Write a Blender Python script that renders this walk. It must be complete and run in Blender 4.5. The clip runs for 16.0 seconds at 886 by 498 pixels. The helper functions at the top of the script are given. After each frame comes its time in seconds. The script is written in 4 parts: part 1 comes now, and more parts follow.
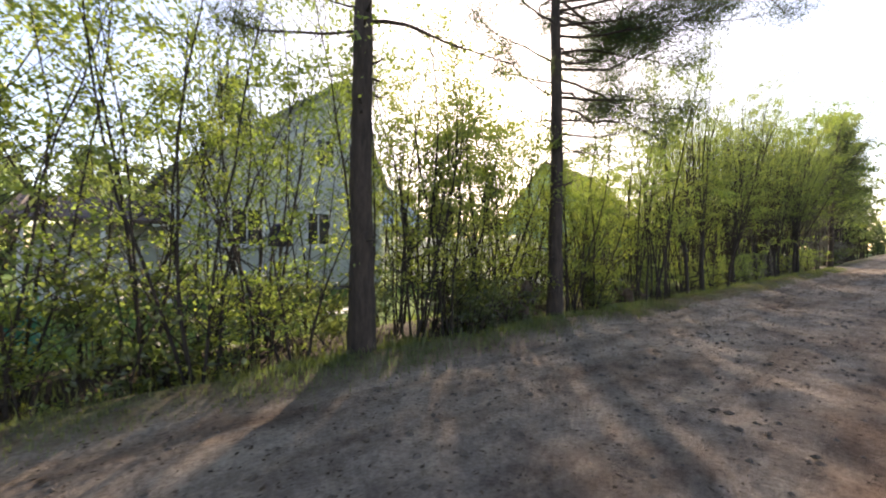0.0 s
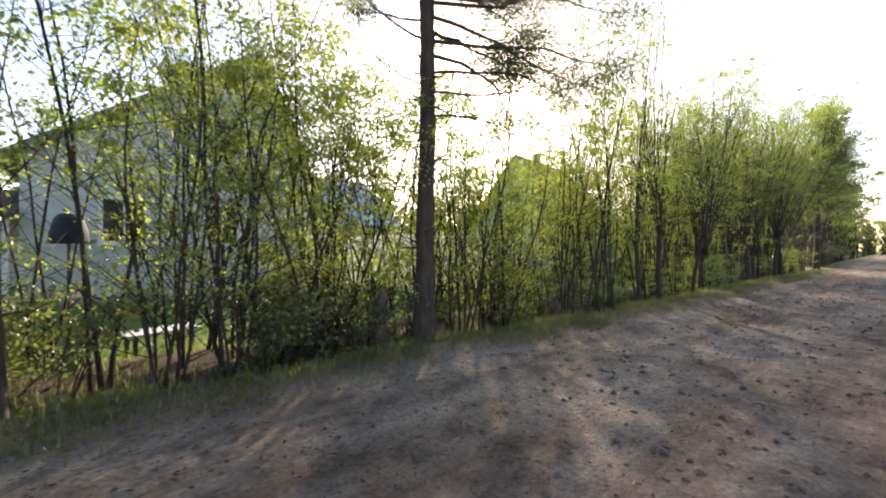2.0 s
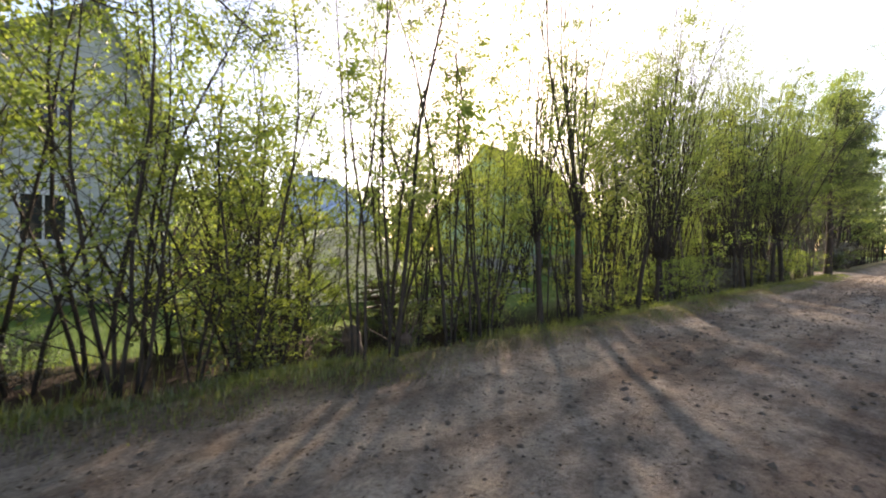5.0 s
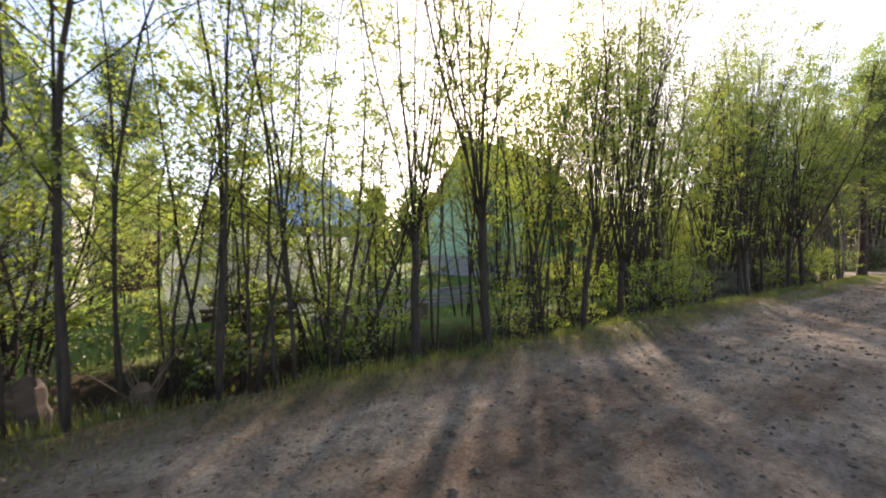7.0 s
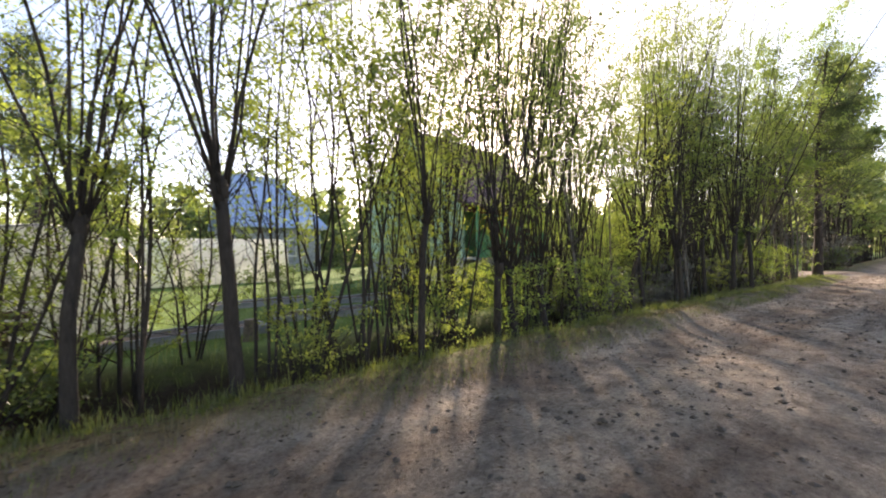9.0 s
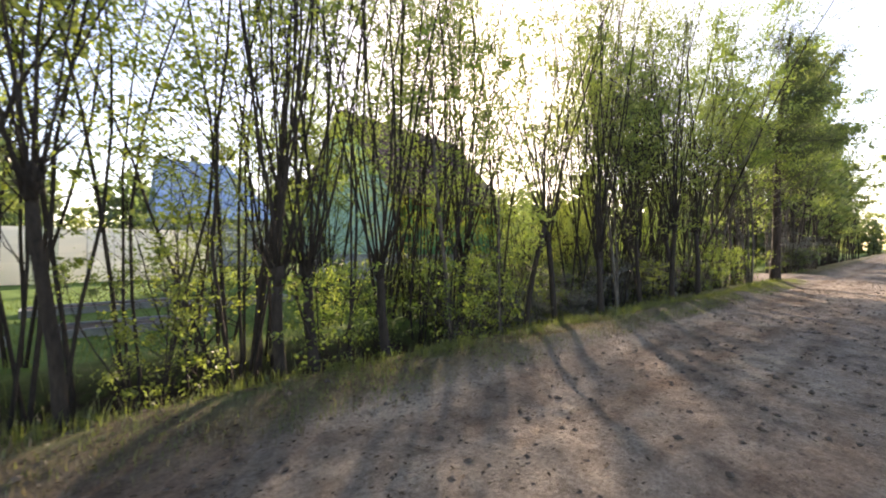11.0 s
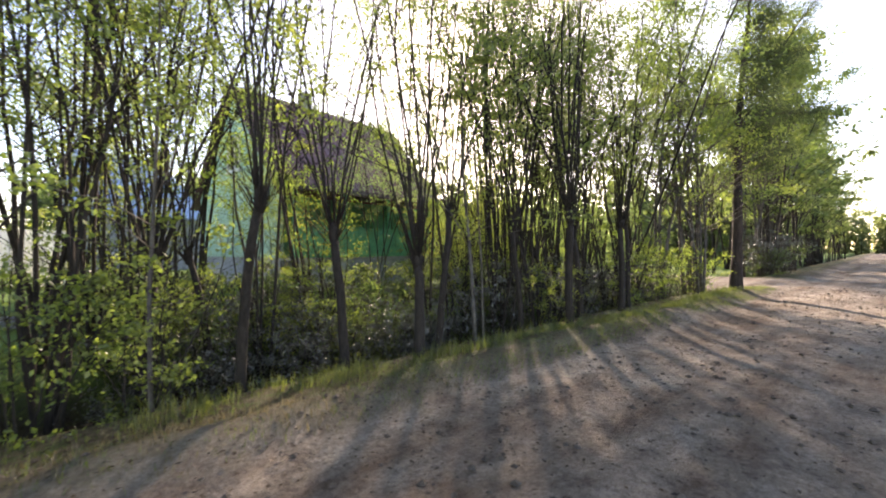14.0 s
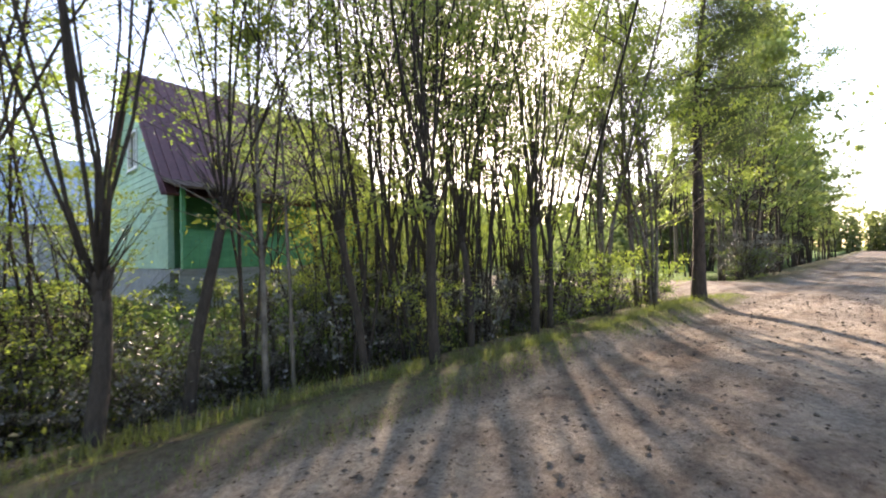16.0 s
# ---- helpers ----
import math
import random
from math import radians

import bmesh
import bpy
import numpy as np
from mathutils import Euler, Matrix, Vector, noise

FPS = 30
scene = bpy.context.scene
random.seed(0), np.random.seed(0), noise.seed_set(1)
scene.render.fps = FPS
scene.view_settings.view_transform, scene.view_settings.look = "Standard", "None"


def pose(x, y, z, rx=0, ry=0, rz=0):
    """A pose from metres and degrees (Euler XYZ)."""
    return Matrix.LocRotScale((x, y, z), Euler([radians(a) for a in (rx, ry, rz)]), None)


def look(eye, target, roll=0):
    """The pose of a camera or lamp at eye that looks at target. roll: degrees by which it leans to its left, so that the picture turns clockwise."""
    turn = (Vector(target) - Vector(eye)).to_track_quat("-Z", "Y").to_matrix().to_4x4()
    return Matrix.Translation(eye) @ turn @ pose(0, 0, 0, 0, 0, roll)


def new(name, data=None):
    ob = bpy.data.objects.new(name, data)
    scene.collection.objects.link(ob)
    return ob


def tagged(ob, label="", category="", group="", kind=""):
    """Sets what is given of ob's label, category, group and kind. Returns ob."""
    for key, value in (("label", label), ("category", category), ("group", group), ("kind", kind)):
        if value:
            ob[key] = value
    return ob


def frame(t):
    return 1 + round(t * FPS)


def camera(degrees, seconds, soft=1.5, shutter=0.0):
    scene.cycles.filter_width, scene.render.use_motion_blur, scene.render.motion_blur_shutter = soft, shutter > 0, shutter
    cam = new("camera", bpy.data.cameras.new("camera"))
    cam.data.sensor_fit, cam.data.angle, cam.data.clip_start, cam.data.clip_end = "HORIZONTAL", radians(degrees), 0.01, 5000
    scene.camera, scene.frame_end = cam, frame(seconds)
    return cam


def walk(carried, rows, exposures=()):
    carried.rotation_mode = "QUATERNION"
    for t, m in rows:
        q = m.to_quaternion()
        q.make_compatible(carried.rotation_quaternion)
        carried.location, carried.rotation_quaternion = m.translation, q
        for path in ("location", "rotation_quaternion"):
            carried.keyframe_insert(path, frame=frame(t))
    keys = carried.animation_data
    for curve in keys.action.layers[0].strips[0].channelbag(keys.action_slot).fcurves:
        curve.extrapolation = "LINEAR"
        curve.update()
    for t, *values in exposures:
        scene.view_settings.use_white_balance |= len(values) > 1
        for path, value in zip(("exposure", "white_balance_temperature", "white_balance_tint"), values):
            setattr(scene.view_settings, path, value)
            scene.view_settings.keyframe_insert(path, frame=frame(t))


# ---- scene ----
cam = camera(95.9, 16.0, 2.0, 0.22)
ROWS_W = [
    (0.0, 0.000, -0.004, 1.511, 90.08, -0.02, -40.98),
    (0.5, 0.862, -0.008, 1.512, 90.03, -0.13, -41.08),
    (1.0, 1.733, -0.012, 1.516, 90.06, -0.17, -41.69),
    (1.5, 2.601, 0.004, 1.515, 89.87, -0.22, -41.22),
    (2.0, 3.449, 0.008, 1.511, 89.98, -0.17, -41.58),
    (2.5, 4.269, 0.019, 1.504, 89.91, 0.24, -40.96),
    (3.0, 5.129, 0.013, 1.489, 89.81, 0.10, -41.33),
    (3.5, 6.001, -0.014, 1.476, 89.67, 0.15, -41.26),
    (4.0, 6.858, -0.019, 1.473, 89.97, -0.08, -41.10),
    (6.5, 11.183, -0.064, 1.527, 90.12, 0.16, -37.08),
    (7.0, 12.008, -0.021, 1.525, 90.34, 0.34, -36.63),
    (7.5, 12.845, 0.017, 1.516, 90.38, 0.35, -36.76),
    (8.0, 13.721, 0.041, 1.496, 90.37, 0.53, -37.30),
    (8.5, 14.602, 0.022, 1.479, 90.53, 0.79, -38.55),
    (9.0, 15.449, 0.009, 1.456, 90.67, 0.84, -38.96),
    (11.5, 19.746, -0.015, 1.484, 89.93, -0.10, -41.33),
    (12.0, 20.619, -0.022, 1.484, 90.07, -0.05, -41.56),
    (12.5, 21.498, -0.036, 1.483, 90.00, -0.04, -42.55),
    (13.0, 22.336, -0.009, 1.484, 89.98, 0.08, -42.27),
    (13.5, 23.188, 0.005, 1.489, 90.02, 0.03, -42.29),
    (14.0, 24.034, 0.024, 1.495, 90.16, 0.23, -41.86),
    (14.5, 24.899, 0.037, 1.508, 90.46, 0.70, -41.99),
    (15.0, 25.770, 0.038, 1.516, 90.50, 0.75, -41.54),
    (15.5, 26.627, 0.019, 1.522, 90.44, 0.81, -42.12),
    (16.0, 27.477, -0.017, 1.531, 90.75, 1.15, -42.40),
]
walk(cam, [(t, pose(x, y, z, rx, ry, rz)) for t, x, y, z, rx, ry, rz in ROWS_W],
     exposures=[(0.0, 1.47, 7900, 23), (2.0, 1.65, 7900, 23), (3.2, 1.65, 7900, 23), (4.2, 1.52, 8000, 23), (7.0, 1.55, 8000, 23), (9.2, 1.64, 8000, 23), (12.0, 1.72, 7900, 23), (14.0, 1.85, 7800, 23), (16.0, 2.0, 7700, 22)])

# ---- light ----
SUN_AZ, SUN_EL = 41.8, 24.0
sun_way = Vector((math.cos(radians(SUN_EL)) * math.cos(radians(SUN_AZ)),
                  math.cos(radians(SUN_EL)) * math.sin(radians(SUN_AZ)), math.sin(radians(SUN_EL))))
world = bpy.data.worlds.new("sky")
scene.world = world
world.use_nodes = True
wn = world.node_tree.nodes
sky = wn.new("ShaderNodeTexSky")
sky.sky_type = "NISHITA"
sky.sun_disc = False
sky.sun_elevation = radians(SUN_EL)
sky.sun_rotation = radians(90 - SUN_AZ)
sky.air_density, sky.dust_density, sky.ozone_density = 1.0, 0.8, 2.0
wn["Background"].inputs["Strength"].default_value = 0.15
world.node_tree.links.new(sky.outputs[0], wn["Background"].inputs["Color"])
sun = new("sun", bpy.data.lights.new("sun", "SUN"))
sun.data.energy, sun.data.angle, sun.data.color = 4.0, radians(1.4), (1.0, 0.93, 0.82)
sun.matrix_world = look(sun_way * 60, (0, 0, 0))


# ---- materials ----
def mat(name):
    m = bpy.data.materials.new(name)
    m.use_nodes = True
    return m, m.node_tree.nodes, m.node_tree.links


def ramp(nodes, links, fac, stops):
    r = nodes.new("ShaderNodeValToRGB")
    while len(r.color_ramp.elements) < len(stops):
        r.color_ramp.elements.new(0.5)
    for e, (p, c) in zip(r.color_ramp.elements, stops):
        e.position, e.color = p, (*c, 1)
    links.new(fac, r.inputs[0])
    return r.outputs[0]


def noise_tex(nodes, links, scale, detail=6, rough=0.6, vec=None, stretch=None):
    n = nodes.new("ShaderNodeTexNoise")
    n.inputs["Scale"].default_value = scale
    n.inputs["Detail"].default_value = detail
    n.inputs["Roughness"].default_value = rough
    if vec is not None:
        if stretch:
            mp = nodes.new("ShaderNodeMapping")
            mp.inputs["Scale"].default_value = stretch
            links.new(vec, mp.inputs[0])
            vec = mp.outputs[0]
        links.new(vec, n.inputs["Vector"])
    return n.outputs[0]


def math_node(nodes, links, op, a, b=None, clamp=False):
    n = nodes.new("ShaderNodeMath")
    n.operation, n.use_clamp = op, clamp
    for i, v in enumerate((a, b)):
        if v is None:
            continue
        if isinstance(v, (int, float)):
            n.inputs[i].default_value = v
        else:
            links.new(v, n.inputs[i])
    return n.outputs[0]


def mix_col(nodes, links, fac, a, b, mode="MIX"):
    n = nodes.new("ShaderNodeMix")
    n.data_type, n.blend_type = "RGBA", mode
    for sock, v in ((n.inputs[0], fac), (n.inputs[6], a), (n.inputs[7], b)):
        if isinstance(v, (int, float)):
            sock.default_value = v
        elif isinstance(v, tuple):
            sock.default_value = (*v, 1)
        else:
            links.new(v, sock)
    return n.outputs[2]


def surface(name, lo, hi, scale=8.0, rough=0.8, bump=0.2, bscale=40.0, metal=0.0, stretch=None, spots=None):
    """A painted, wooden or mineral surface: two scales of colour and a fine relief."""
    m, n, l = mat(name)
    p = n["Principled BSDF"]
    co = n.new("ShaderNodeTexCoord").outputs["Object"]
    a = noise_tex(n, l, scale, 6, 0.65, co, stretch)
    c = ramp(n, l, a, [(0.3, lo), (0.7, hi)])
    b = noise_tex(n, l, scale * 0.13 + 0.4, 3, 0.6, co)
    c = mix_col(n, l, 0.55, c, ramp(n, l, b, [(0.3, (0.55, 0.55, 0.55)), (0.7, (1.0, 1.0, 1.0))]), "MULTIPLY")
    if spots:
        s = noise_tex(n, l, spots[0], 4, 0.6, co)
        c = mix_col(n, l, ramp(n, l, s, [(spots[1], (0, 0, 0)), (spots[1] + 0.08, (1, 1, 1))]), c, spots[2])
    l.new(c, p.inputs["Base Color"])
    p.inputs["Roughness"].default_value, p.inputs["Metallic"].default_value = rough, metal
    d = noise_tex(n, l, bscale, 6, 0.7, co, stretch)
    bp = n.new("ShaderNodeBump")
    bp.inputs["Strength"].default_value, bp.inputs["Distance"].default_value = bump, 0.02
    l.new(d, bp.inputs["Height"])
    l.new(bp.outputs[0], p.inputs["Normal"])
    return m


def foliage(name, dark, light, through_col, gloss=0.06, through_part=0.6):
    """Thin leaves: matt and translucent, each island with its own tint."""
    m, n, l = mat(name)
    n.remove(n["Principled BSDF"])
    geo = n.new("ShaderNodeNewGeometry")
    obj = n.new("ShaderNodeObjectInfo")
    c = ramp(n, l, geo.outputs["Random Per Island"], [(0.0, dark), (1.0, light)])
    tint = ramp(n, l, obj.outputs["Random"], [(0.0, (0.8, 0.9, 0.75)), (0.5, (1.0, 1.0, 1.0)), (1.0, (1.2, 1.08, 0.9))])
    c = mix_col(n, l, 1.0, c, tint, "MULTIPLY")
    k = ramp(n, l, geo.outputs["Random Per Island"], [(0.0, tuple(x * 0.6 for x in through_col)), (1.0, through_col)])
    k = mix_col(n, l, 1.0, k, tint, "MULTIPLY")
    d, tr, g = n.new("ShaderNodeBsdfDiffuse"), n.new("ShaderNodeBsdfTranslucent"), n.new("ShaderNodeBsdfGlossy")
    l.new(c, d.inputs[0]), l.new(k, tr.inputs[0])
    g.inputs["Roughness"].default_value = 0.45
    a, b = n.new("ShaderNodeMixShader"), n.new("ShaderNodeMixShader")
    a.inputs[0].default_value, b.inputs[0].default_value = through_part, gloss
    l.new(d.outputs[0], a.inputs[1]), l.new(tr.outputs[0], a.inputs[2])
    l.new(a.outputs[0], b.inputs[1]), l.new(g.outputs[0], b.inputs[2])
    l.new(b.outputs[0], n["Material Output"].inputs[0])
    return m


def ground_material():
    """Earth road, worn verge and mown grass on one sheet, parted along the road with a ragged edge."""
    m, n, l = mat("earth_and_grass")
    p = n["Principled BSDF"]
    pos = n.new("ShaderNodeNewGeometry").outputs["Position"]
    xyz = n.new("ShaderNodeSeparateXYZ")
    l.new(pos, xyz.inputs[0])
    fine = noise_tex(n, l, 26, 8, 0.75, pos)
    mid = noise_tex(n, l, 3.2, 6, 0.65, pos)
    big = noise_tex(n, l, 0.55, 4, 0.6, pos)
    lanes = noise_tex(n, l, 1.0, 4, 0.6, pos, (0.16, 1.5, 1.0))
    earth = ramp(n, l, fine, [(0.30, (0.15, 0.116, 0.088)), (0.5, (0.28, 0.235, 0.185)), (0.70, (0.41, 0.352, 0.28))])
    earth = mix_col(n, l, 0.8, earth, ramp(n, l, mid, [(0.3, (0.46, 0.41, 0.38)), (0.5, (0.95, 0.94, 0.95)), (0.72, (1.35, 1.31, 1.22))]), "MULTIPLY")
    earth = mix_col(n, l, 0.75, earth, ramp(n, l, lanes, [(0.34, (0.5, 0.41, 0.36)), (0.5, (0.95, 0.94, 0.94)), (0.68, (1.2, 1.22, 1.25))]), "MULTIPLY")
    damp = noise_tex(n, l, 0.9, 5, 0.62, pos, (0.55, 1.0, 1.0))
    earth = mix_col(n, l, 0.85, earth, ramp(n, l, damp, [(0.36, (0.56, 0.53, 0.53)), (0.52, (1, 1, 1)), (0.68, (1.14, 1.1, 1.04))]), "MULTIPLY")
    patch = noise_tex(n, l, 0.62, 5, 0.68, pos, (0.6, 1.2, 1.0))
    earth = mix_col(n, l, ramp(n, l, patch, [(0.5, (0, 0, 0)), (0.62, (0.6, 0.6, 0.6))]), earth, mix_col(n, l, 0.7, earth, (0.66, 0.47, 0.36), "MULTIPLY"))
    strip = math_node(n, l, "MULTIPLY", math_node(n, l, "SUBTRACT", 0.75, math_node(n, l, "ADD", xyz.outputs[1], math_node(n, l, "SUBTRACT", mid, 0.5))), 1.1, True)
    strip = math_node(n, l, "MULTIPLY", strip, math_node(n, l, "MULTIPLY", math_node(n, l, "SUBTRACT", 19.0, xyz.outputs[0]), 0.14, True))
    earth = mix_col(n, l, math_node(n, l, "MULTIPLY", strip, 0.75), earth, mix_col(n, l, 1.0, earth, (0.62, 0.45, 0.36), "MULTIPLY"))
    litter = noise_tex(n, l, 14, 5, 0.7, pos)
    earth = mix_col(n, l, ramp(n, l, litter, [(0.58, (0, 0, 0)), (0.68, (0.75, 0.75, 0.75))]), earth, (0.075, 0.05, 0.034))
    turf = ramp(n, l, fine, [(0.25, (0.03, 0.055, 0.012)), (0.55, (0.075, 0.12, 0.025)), (0.8, (0.15, 0.17, 0.05))])
    turf = mix_col(n, l, ramp(n, l, mid, [(0.32, (0, 0, 0)), (0.54, (0.9, 0.9, 0.9))]), turf, ramp(n, l, litter, [(0.3, (0.055, 0.04, 0.026)), (0.7, (0.165, 0.125, 0.078))]))
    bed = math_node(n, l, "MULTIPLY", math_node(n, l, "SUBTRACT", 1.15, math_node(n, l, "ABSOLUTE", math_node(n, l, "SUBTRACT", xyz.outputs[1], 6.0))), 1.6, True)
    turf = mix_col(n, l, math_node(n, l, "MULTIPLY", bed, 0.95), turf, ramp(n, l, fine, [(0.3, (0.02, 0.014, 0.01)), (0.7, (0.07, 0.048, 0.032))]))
    lawn = ramp(n, l, noise_tex(n, l, 6, 6, 0.7, pos), [(0.3, (0.055, 0.11, 0.018)), (0.7, (0.13, 0.21, 0.04))])
    y = math_node(n, l, "ADD", xyz.outputs[1], math_node(n, l, "MULTIPLY", math_node(n, l, "SUBTRACT", mid, 0.5), 1.5))
    y = math_node(n, l, "ADD", y, math_node(n, l, "MULTIPLY", math_node(n, l, "SUBTRACT", big, 0.5), 0.9))
    for x0, rate, much in ((7.0, 0.1, 0.72), (20.0, 0.055, 0.62)):
        y = math_node(n, l, "ADD", y, math_node(n, l, "MULTIPLY", math_node(n, l, "MULTIPLY", math_node(n, l, "SUBTRACT", xyz.outputs[0], x0), rate, True), much))
    left = math_node(n, l, "MULTIPLY", math_node(n, l, "SUBTRACT", y, 3.95), 1.5, True)
    right = math_node(n, l, "MULTIPLY", math_node(n, l, "SUBTRACT", -3.3, y), 1.6, True)
    side = math_node(n, l, "LESS_THAN", math_node(n, l, "ABSOLUTE", math_node(n, l, "SUBTRACT", math_node(n, l, "ADD", xyz.outputs[0], math_node(n, l, "MULTIPLY", mid, 1.0)), 46.6)), 3.6)
    left = math_node(n, l, "SUBTRACT", left, side, True)
    verge = math_node(n, l, "MAXIMUM", left, right)
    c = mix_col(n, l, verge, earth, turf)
    inner = math_node(n, l, "SUBTRACT", math_node(n, l, "MULTIPLY", math_node(n, l, "SUBTRACT", y, 7.2), 1.0, True), side, True)
    c = mix_col(n, l, inner, c, lawn)
    l.new(c, p.inputs["Base Color"])
    p.inputs["Roughness"].default_value = 0.95
    p.inputs["Specular IOR Level"].default_value = 0.2
    h = math_node(n, l, "ADD", math_node(n, l, "MULTIPLY", fine, 0.5), mid)
    bp = n.new("ShaderNodeBump")
    bp.inputs["Strength"].default_value, bp.inputs["Distance"].default_value = 1.0, 0.075
    l.new(h, bp.inputs["Height"])
    l.new(bp.outputs[0], p.inputs["Normal"])
    return m


def glass(name):
    m, n, l = mat(name)
    p = n["Principled BSDF"]
    p.inputs["Base Color"].default_value = (0.02, 0.025, 0.03, 1)
    p.inputs["Roughness"].default_value = 0.04
    return m


M_GROUND = ground_material()
M_BARK = surface("dark_bark", (0.016, 0.012, 0.009), (0.062, 0.047, 0.036), 30, 0.95, 0.9, 30, stretch=(1, 1, 0.25))
M_PINE = surface("pine_bark", (0.018, 0.013, 0.01), (0.082, 0.058, 0.045), 16, 0.95, 1.0, 14, stretch=(1, 1, 0.22))
M_PALE = surface("pale_bark", (0.045, 0.036, 0.028), (0.2, 0.175, 0.145), 12, 0.9, 0.5, 40, stretch=(1, 1, 0.5))
M_LEAF = foliage("young_leaf", (0.05, 0.085, 0.016), (0.11, 0.14, 0.028), (0.40, 0.53, 0.09))
M_WILLOW = foliage("willow_leaf", (0.055, 0.085, 0.022), (0.11, 0.14, 0.04), (0.38, 0.50, 0.13))
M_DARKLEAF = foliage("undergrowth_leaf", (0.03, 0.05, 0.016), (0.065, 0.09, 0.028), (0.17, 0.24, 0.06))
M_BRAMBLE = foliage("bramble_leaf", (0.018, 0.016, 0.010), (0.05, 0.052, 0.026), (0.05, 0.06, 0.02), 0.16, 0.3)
M_NEEDLE = foliage("pine_needle", (0.03, 0.05, 0.02), (0.065, 0.09, 0.036), (0.11, 0.16, 0.05), 0.03, 0.4)
M_GRASS = foliage("grass_blade", (0.042, 0.07, 0.016), (0.115, 0.13, 0.04), (0.21, 0.28, 0.06))
M_DRY = foliage("dry_grass", (0.11, 0.085, 0.045), (0.23, 0.185, 0.10), (0.2, 0.16, 0.08))
M_FARLEAF = foliage("far_leaf", (0.05, 0.075, 0.025), (0.10, 0.12, 0.04), (0.27, 0.36, 0.12))
M_CLOD = surface("earth_clod", (0.04, 0.03, 0.022), (0.16, 0.125, 0.095), 20, 0.95, 0.4, 60)
M_DEADLEAF = foliage("dead_leaf", (0.035, 0.024, 0.017), (0.11, 0.075, 0.05), (0.06, 0.04, 0.02), 0.02, 0.2)
M_SIDING = surface("pale_grey_siding", (0.43, 0.46, 0.43), (0.56, 0.59, 0.55), 5, 0.6, 0.15, 60, stretch=(0.2, 1, 1))
M_TRIMW = surface("white_trim", (0.62, 0.63, 0.62), (0.8, 0.8, 0.79), 6, 0.5, 0.1, 50)
M_ROOFG = surface("grey_green_roofing", (0.10, 0.12, 0.10), (0.2, 0.22, 0.18), 5, 0.7, 0.3, 30)
M_PLINTH = surface("concrete_plinth", (0.16, 0.16, 0.155), (0.34, 0.34, 0.33), 6, 0.9, 0.4, 30)
M_DARKWOOD = surface("dark_brown_wood", (0.05, 0.032, 0.022), (0.12, 0.08, 0.055), 14, 0.8, 0.4, 40, stretch=(0.2, 1, 1))
M_POLY = foliage("milky_polycarbonate", (0.72, 0.74, 0.74), (0.8, 0.82, 0.82), (0.92, 0.94, 0.92), 0.05, 0.72)
M_FRAME = surface("galvanised_steel", (0.34, 0.35, 0.36), (0.5, 0.51, 0.52), 10, 0.45, 0.1, 50, metal=0.7)
M_BLUE = surface("blue_roof_sheet", (0.30, 0.43, 0.66), (0.38, 0.52, 0.75), 3, 0.35, 0.1, 20)
M_GREENW = surface("green_painted_boards", (0.06, 0.30, 0.15), (0.11, 0.42, 0.22), 6, 0.6, 0.2, 40, stretch=(0.3, 1, 1))
M_GREENP = surface("light_green_boards", (0.28, 0.50, 0.36), (0.40, 0.62, 0.48), 6, 0.6, 0.2, 40)
M_REDROOF = surface("dark_red_roof_sheet", (0.085, 0.03, 0.036), (0.14, 0.052, 0.058), 4, 0.5, 0.15, 20)
M_GREYBOARD = surface("weathered_grey_boards", (0.2, 0.21, 0.23), (0.42, 0.44, 0.47), 9, 0.85, 0.4, 40, stretch=(0.2, 1, 1))
M_LOG = surface("cut_log", (0.08, 0.06, 0.045), (0.24, 0.19, 0.14), 15, 0.9, 0.6, 30)
M_WHITEBOARD = surface("white_board", (0.42, 0.44, 0.45), (0.62, 0.63, 0.63), 8, 0.75, 0.1, 30)
M_GLASS = glass("dark_window_glass")
M_WIRE = surface("black_cable", (0.015, 0.015, 0.016), (0.03, 0.03, 0.03), 10, 0.6, 0.0)
M_TEAL = surface("teal_plastic", (0.02, 0.20, 0.17), (0.04, 0.30, 0.25), 5, 0.5, 0.1)
M_NAVY = surface("navy_plastic", (0.01, 0.012, 0.025), (0.02, 0.025, 0.05), 5, 0.8, 0.1)


